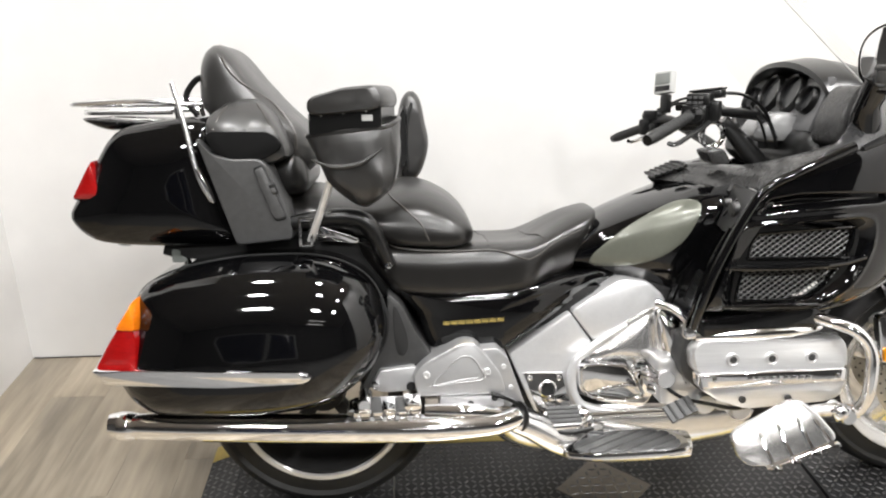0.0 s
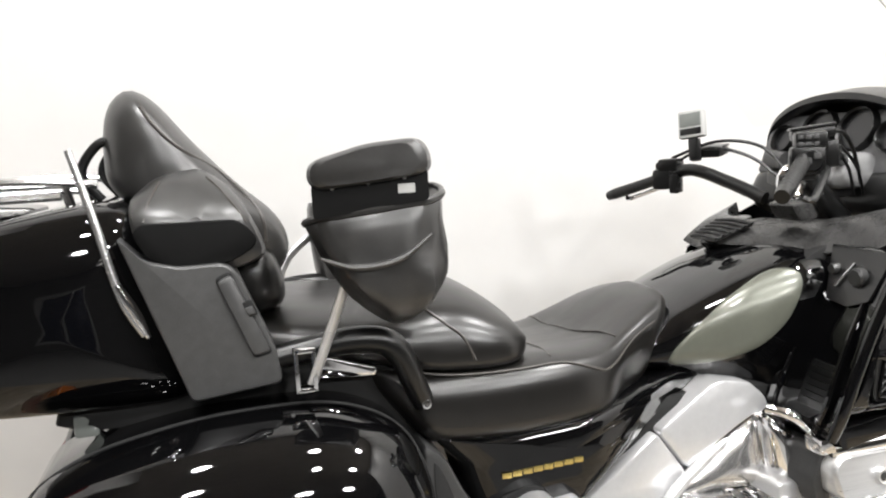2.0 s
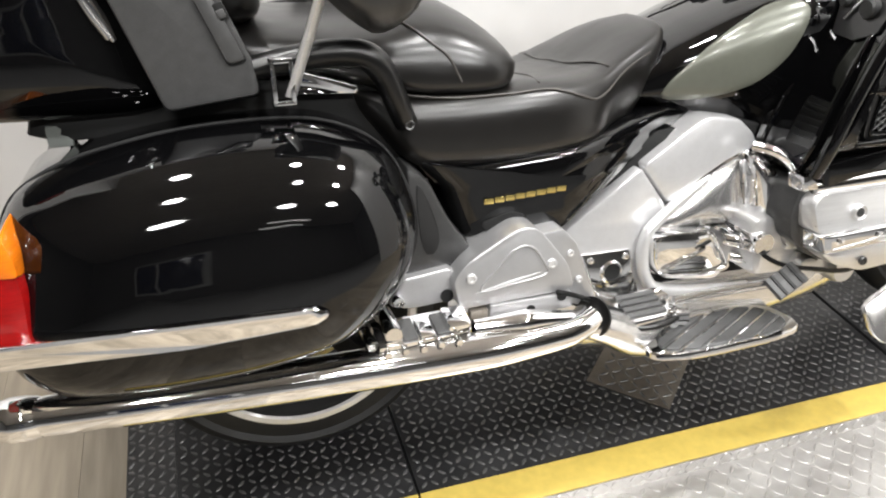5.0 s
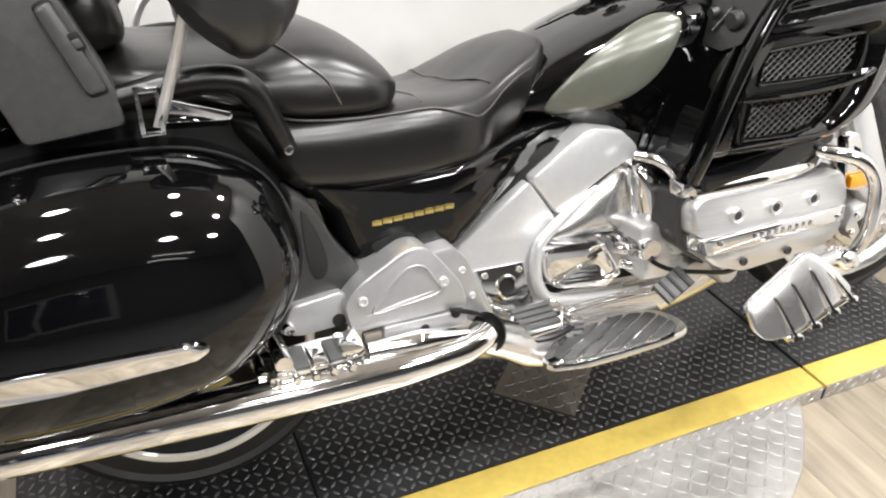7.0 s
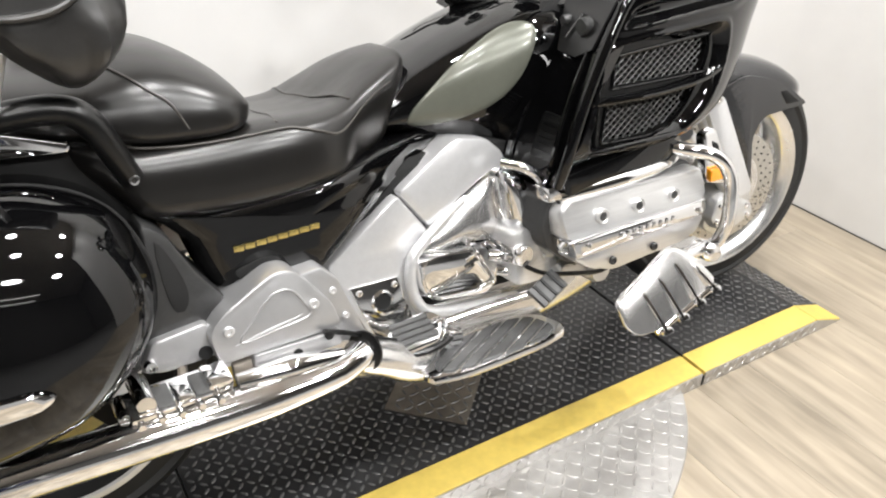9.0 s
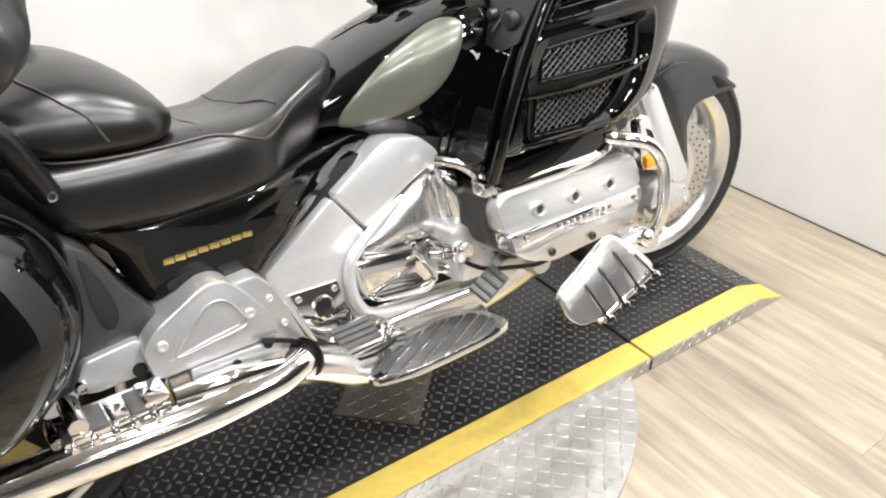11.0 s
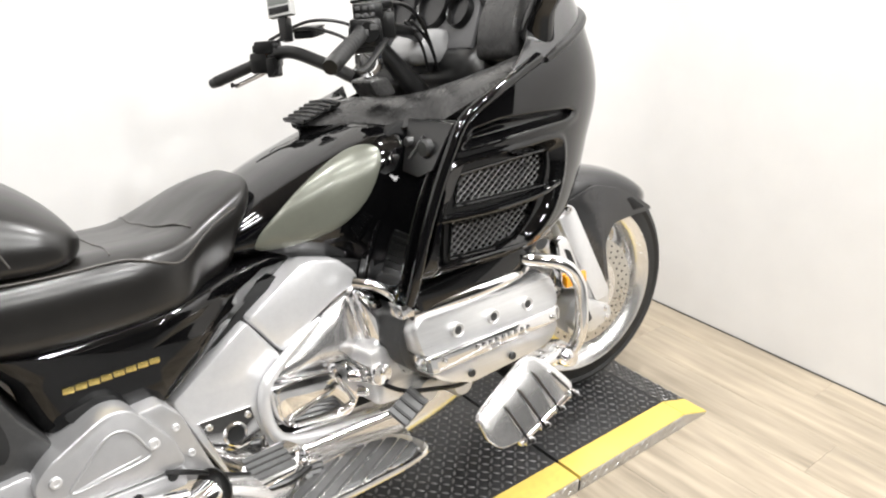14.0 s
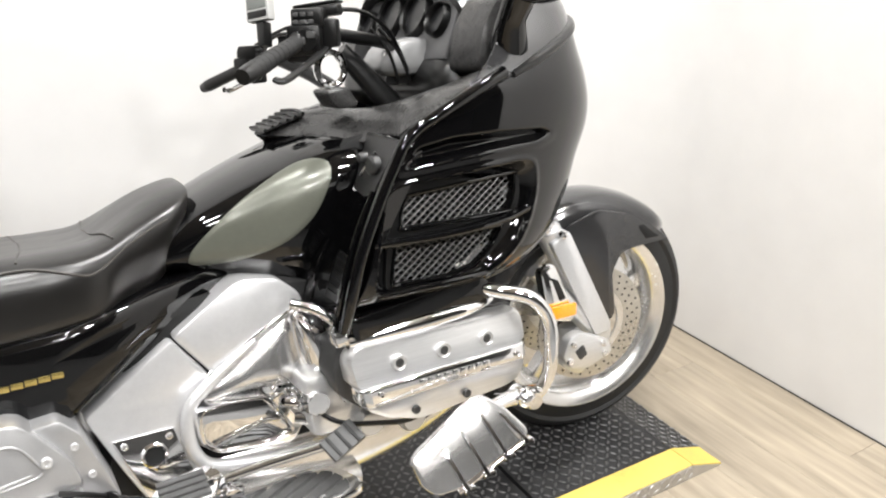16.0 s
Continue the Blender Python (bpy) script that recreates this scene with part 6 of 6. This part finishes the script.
# --- highway peg
peg_o = sharp_loop([(0.898, 0.338), (0.912, 0.350), (1.029, 0.408), (1.054, 0.409), (1.085, 0.386), (1.119, 0.342), (1.111, 0.330), (0.97, 0.282), (0.927, 0.281), (0.907, 0.300)], 0.010, 4)
on_peg = lambda x, y, z: (x, -0.462 + y - 0.12 * (x - 1.0) + 0.42 * (z - 0.34), z)
peg = part("highway_peg", bend(puff(peg_o, [(0.010, 0.95), (0.006, 1.0), (-0.001, 1.0), (-0.004, 0.985), (-0.005, 0.96)]), on_peg), SATIN, bike, "chrome wing-shaped highway foot rest with ribs")
for (xa, za), (xb, zb) in (((0.955, 0.354), (0.979, 0.285)), ((0.995, 0.371), (1.020, 0.299)), ((1.036, 0.389), (1.063, 0.316)), ((1.072, 0.380), (1.104, 0.331))):
    fin = loft([[Vector((x + dx, yy, z)) for dx, yy in ((-0.0035, 0.0), (-0.0028, -0.003 - h), (0.0028, -0.003 - h), (0.0035, 0.0))] for x, z, h in ((xa, za, 0.001), (xa * 0.8 + xb * 0.2, za * 0.8 + zb * 0.2, 0.006), (xb, zb, 0.010), (xb + 0.003, zb - 0.008, 0.009))])
    part("rib", bend(fin, on_peg), CHROME, peg)
    part("rib_foot", bend(box(xb - 0.006, xb + 0.016, -0.012, 0.004, zb - 0.010, zb - 0.001, 0.002), on_peg), CHROME, peg)
part("edge_rod", bend(tube([(0.965, -0.002, 0.279), (1.112, -0.002, 0.329)], 0.0055, 10, 8), on_peg), CHROME, peg)
part("peg_arm", tube([(1.200, -0.40, 0.362), (1.150, -0.418, 0.374), (1.10, -0.428, 0.378), (1.05, -0.440, 0.372)], [0.013, 0.015, 0.013, 0.012], 14, 16), CHROME, peg)
part("arm_knob", lathe([(0.0001, -0.450), (0.010, -0.449), (0.016, -0.443), (0.018, -0.434), (0.018, -0.405), (0.0001, -0.405)], 26, (1.148, 0, 0.374)), CHROME, peg)

# --- floorboard, pedals
fo = sharp_loop([(0.560, -0.330), (0.612, -0.290), (0.696, -0.284), (0.774, -0.284), (0.831, -0.305), (0.852, -0.352), (0.846, -0.376), (0.793, -0.384), (0.695, -0.381), (0.625, -0.376), (0.566, -0.358)], 0.018, 5)
tilt = lambda x, y, z: (x, y, z + 0.274 + 0.05 * (x - 0.7) + 0.13 * (y + 0.34))
board = bend(puff(fo, [(-0.012, 0.95), (-0.009, 1.0), (0.0, 1.0), (0.003, 0.975)]), lambda a, b, c: tilt(a, c, b))
bd = part("floorboard", board, CHROME, bike, "chrome rider floorboard with rubber strips")
foc = sum(fo, Vector()) / len(fo)
inner = [foc + (p - foc) * 0.84 for p in fo]


def clip_half(poly, nx, ny, c, sign):
    """The part of a polygon where sign * (nx x + ny y - c) >= 0."""
    out = []
    for a, b in zip(poly, poly[1:] + poly[:1]):
        da, db = sign * (nx * a.x + ny * a.y - c), sign * (nx * b.x + ny * b.y - c)
        if da >= 0:
            out.append(a)
        if da * db < 0:
            out.append(a.lerp(b, da / (da - db)))
    return out


for i in range(7):
    c0 = -0.520 - 0.023 * i
    st = clip_half(clip_half(inner, -0.42, 0.9, c0, -1), -0.42, 0.9, c0 - 0.0165, 1)
    if len(st) > 2:
        part("rubber_strip", bend(puff(st, [(0.0, 1.0), (0.006, 1.0), (0.0075, 0.95)]), lambda a, b, c: tilt(a, c, b)), PAD, bd)
rest_at = lambda a, b, c: (a, c, b + 0.326 + 0.02 * (a - 0.59) + 0.35 * (c + 0.29))
rest = part("heel_rest", bend(puff(sharp_loop([(0.508, -0.300), (0.545, -0.262), (0.622, -0.256), (0.640, -0.280), (0.610, -0.322), (0.540, -0.324)], 0.010, 4), [(-0.010, 0.95), (-0.004, 1), (0.0, 1), (0.003, 0.97)]), rest_at), CHROME, bike, "chrome heel rest with rubber bars")
for i in range(4):
    part("rubber_bar", bend(box(0.536, 0.612, 0.003, 0.008, -0.315 + 0.0135 * i, -0.306 + 0.0135 * i, 0.0015), rest_at), PAD, rest)
part("rest_bracket", tube([(0.49, -0.30, 0.334), (0.54, -0.318, 0.306), (0.60, -0.322, 0.302), (0.66, -0.30, 0.306)], 0.006, 10, 24), DARK_PLASTIC, rest)
pdl = part("brake_pedal", tube([(0.64, -0.29, 0.325), (0.72, -0.305, 0.335), (0.80, -0.325, 0.345), (0.825, -0.338, 0.348)], [0.008, 0.009, 0.008], 12, 24), CHROME, bike, "chrome rear brake pedal")
part("pedal_pad", box(-0.034, 0.034, -0.022, 0.022, -0.006, 0.006, 0.004, pose(0.828, -0.345, 0.356, 38, -20, 10)), PAD, pdl, "ribbed black pedal pad")
for i in range(3):
    part("pad_rib", box(-0.003, 0.003, -0.021, 0.021, 0.006, 0.009, 0.001, pose(0.828, -0.345, 0.356, 38, -20, 10) @ pose(-0.02 + 0.02 * i, 0, 0)), RUBBER, pdl)
part("collector_pipe", tube([(0.44, -0.325, 0.343), (0.50, -0.312, 0.312), (0.58, -0.285, 0.262), (0.70, -0.24, 0.222), (0.90, -0.20, 0.20)], [0.026, 0.036, 0.038, 0.038, 0.036], 20, 30), SATIN, bike, "satin silver exhaust collector")
part("clamp_ring", tube([(0.462, -0.326, 0.346), (0.466, -0.324, 0.345)], 0.0345, 24, 3), DARK_PLASTIC, bike)
part("brake_hose", tube([(0.40, -0.318, 0.40), (0.44, -0.32, 0.385), (0.50, -0.30, 0.345), (0.555, -0.295, 0.322), (0.62, -0.295, 0.33)], 0.0045, 8, 30), DARK_PLASTIC, bike)
part("peg_bracket", join(box(0.625, 0.665, -0.31, -0.27, 0.275, 0.315, 0.006), lathe([(0.0001, -0.315), (0.014, -0.315), (0.016, -0.31), (0.016, -0.27), (0.0001, -0.27)], 20, (0.645, 0, 0.30))), CHROME, bike)
pb = part("peg_mount", plate(sharp_loop([(0.150, 0.452), (0.232, 0.460), (0.242, 0.425), (0.255, 0.402), (0.16, 0.398), (0.128, 0.408)], 0.008, 4), -0.2, -0.288, 0.006), CAST, bike, "silver passenger peg mount")
part("mount_hole", lathe([(0.0001, -0.290), (0.011, -0.290), (0.011, -0.28), (0.0001, -0.28)], 20, (0.222, 0, 0.412)), VOID, pb)
part("peg_bolt", bolt(0.142, -0.292, 0.418, 0.01, 0.006), CHROME, pb)
sb = part("frame_bar", plate(sharp_loop([(0.286, 0.394), (0.432, 0.391), (0.431, 0.366), (0.282, 0.362)], 0.005, 3), -0.2, -0.3145, 0.004), CAST, bike, "silver frame bar")
for x, z in ((0.355, 0.383), (0.41, 0.397)):
    part("bar_hole", lathe([(0.0001, -0.3165), (0.008, -0.3165), (0.008, -0.31), (0.0001, -0.31)], 18, (x, 0, z - 0.008)), VOID, sb)
part("bar_lug", box(0.252, 0.282, -0.316, -0.30, 0.362, 0.390, 0.003), RUSTY, sb)
pgl = part("passenger_peg", join(box(-0.075, 0.075, -0.03, 0.03, -0.011, 0.011, 0.009, pose(0.165, -0.325, 0.378, 18, 2, 4)), box(-0.02, 0.02, -0.024, 0.024, -0.017, 0.017, 0.008, pose(0.222, -0.325, 0.382, 18, 2, 4))), CHROME, bike, "folded chrome passenger foot rest")
for i in range(4):
    part("peg_pad", box(-0.012, 0.012, -0.022, 0.022, -0.003, 0.004, 0.002, pose(0.165, -0.325, 0.378, 18, 2, 4) @ pose(-0.05 + 0.027 * i, -0.004, 0.012)), PAD if i % 2 else CHROME, pgl)
for i in range(5):
    part("peg_stud", lathe([(0.0001, -0.365), (0.005, -0.365), (0.006, -0.355), (0.006, -0.33), (0.0001, -0.33)], 12, (0.105 + 0.028 * i, 0, 0.368 + 0.002 * (i % 2))), CHROME, pgl)
part("peg_hinge", join(lathe([(0.0001, -0.355), (0.013, -0.355), (0.015, -0.35), (0.015, -0.28), (0.0001, -0.28)], 20, (0.118, 0, 0.395)), lathe([(0.0001, -0.34), (0.010, -0.34), (0.012, -0.335), (0.012, -0.28), (0.0001, -0.28)], 20, (0.09, 0, 0.372))), CHROME, pgl)
part("muffler_cap", tube([(0.25, -0.335, 0.372), (0.34, -0.338, 0.368), (0.42, -0.335, 0.358)], [0.014, 0.020, 0.012], 16, 24), CHROME, bike, "polished exhaust cap")
cal = part("caliper_cover", plate(sharp_loop([(1.44, 0.29), (1.459, 0.334), (1.496, 0.342), (1.583, 0.303), (1.593, 0.27), (1.515, 0.247), (1.467, 0.258)], 0.012, 4), -0.165, -0.192, 0.006), BRUSHED, bike, "silver front brake caliper")
part("caliper_window", plate(sharp_loop([(1.475, 0.300), (1.500, 0.312), (1.512, 0.285), (1.490, 0.275)], 0.004), -0.18, -0.1935, 0.001), FRAME_GREY, cal)
for x, z in ((1.460, 0.280), (1.470, 0.318), (1.560, 0.300), (1.565, 0.275)):
    part("bolt", bolt(x, -0.193, z, 0.008, 0.005), CHROME, cal)
brk = part("reflector_bracket", plate(sharp_loop([(1.352, 0.522), (1.389, 0.533), (1.422, 0.46), (1.445, 0.405), (1.435, 0.392), (1.372, 0.408)], 0.010, 4), -0.205, -0.228, 0.005), CHROME, bike, "chrome bracket with a dark slot")
part("bracket_slot", plate(sharp_loop([(1.378, 0.505), (1.398, 0.495), (1.418, 0.451), (1.402, 0.447)], 0.004), -0.22, -0.2295, 0.001), VOID, brk)
part("front_reflector", box(-0.034, 0.034, -0.006, 0.006, -0.0140, 0.0140, 0.004, pose(1.404, -0.236, 0.4265, 0, 1, 0)), AMBER, bike, "amber side reflector")

# --- floor planks, a piece each, laid along the depth of the bay
PL, PW, FRONT = 1.22, 0.178, -1.75
row = 0
shared = {}
x = -1.16 - 6 * PW
while x < 2.35:
    y = FRONT - ((row * 0.437) % 1) * PL
    top = 0.9 if x > -1.17 else 0.25
    while y < top:
        y0, y1, x1 = max(y, FRONT), min(y + PL, top), min(x + PW, 2.35)
        if y1 - y0 > 0.01:
            key = (round(x1 - x, 3), round(y1 - y0, 3))
            if key not in shared:
                shared[key] = part("plank", box(0.0003, x1 - x - 0.0003, 0.0003, y1 - y0 - 0.0003, -0.004, 0.0, 0.0006), WOOD, floor)
                ob = shared[key]
            else:
                ob = new("plank", shared[key].data)
                ob.parent = floor
            ob.location = (x, y0, 0)
        y += PL
    x += PW
    row += 1
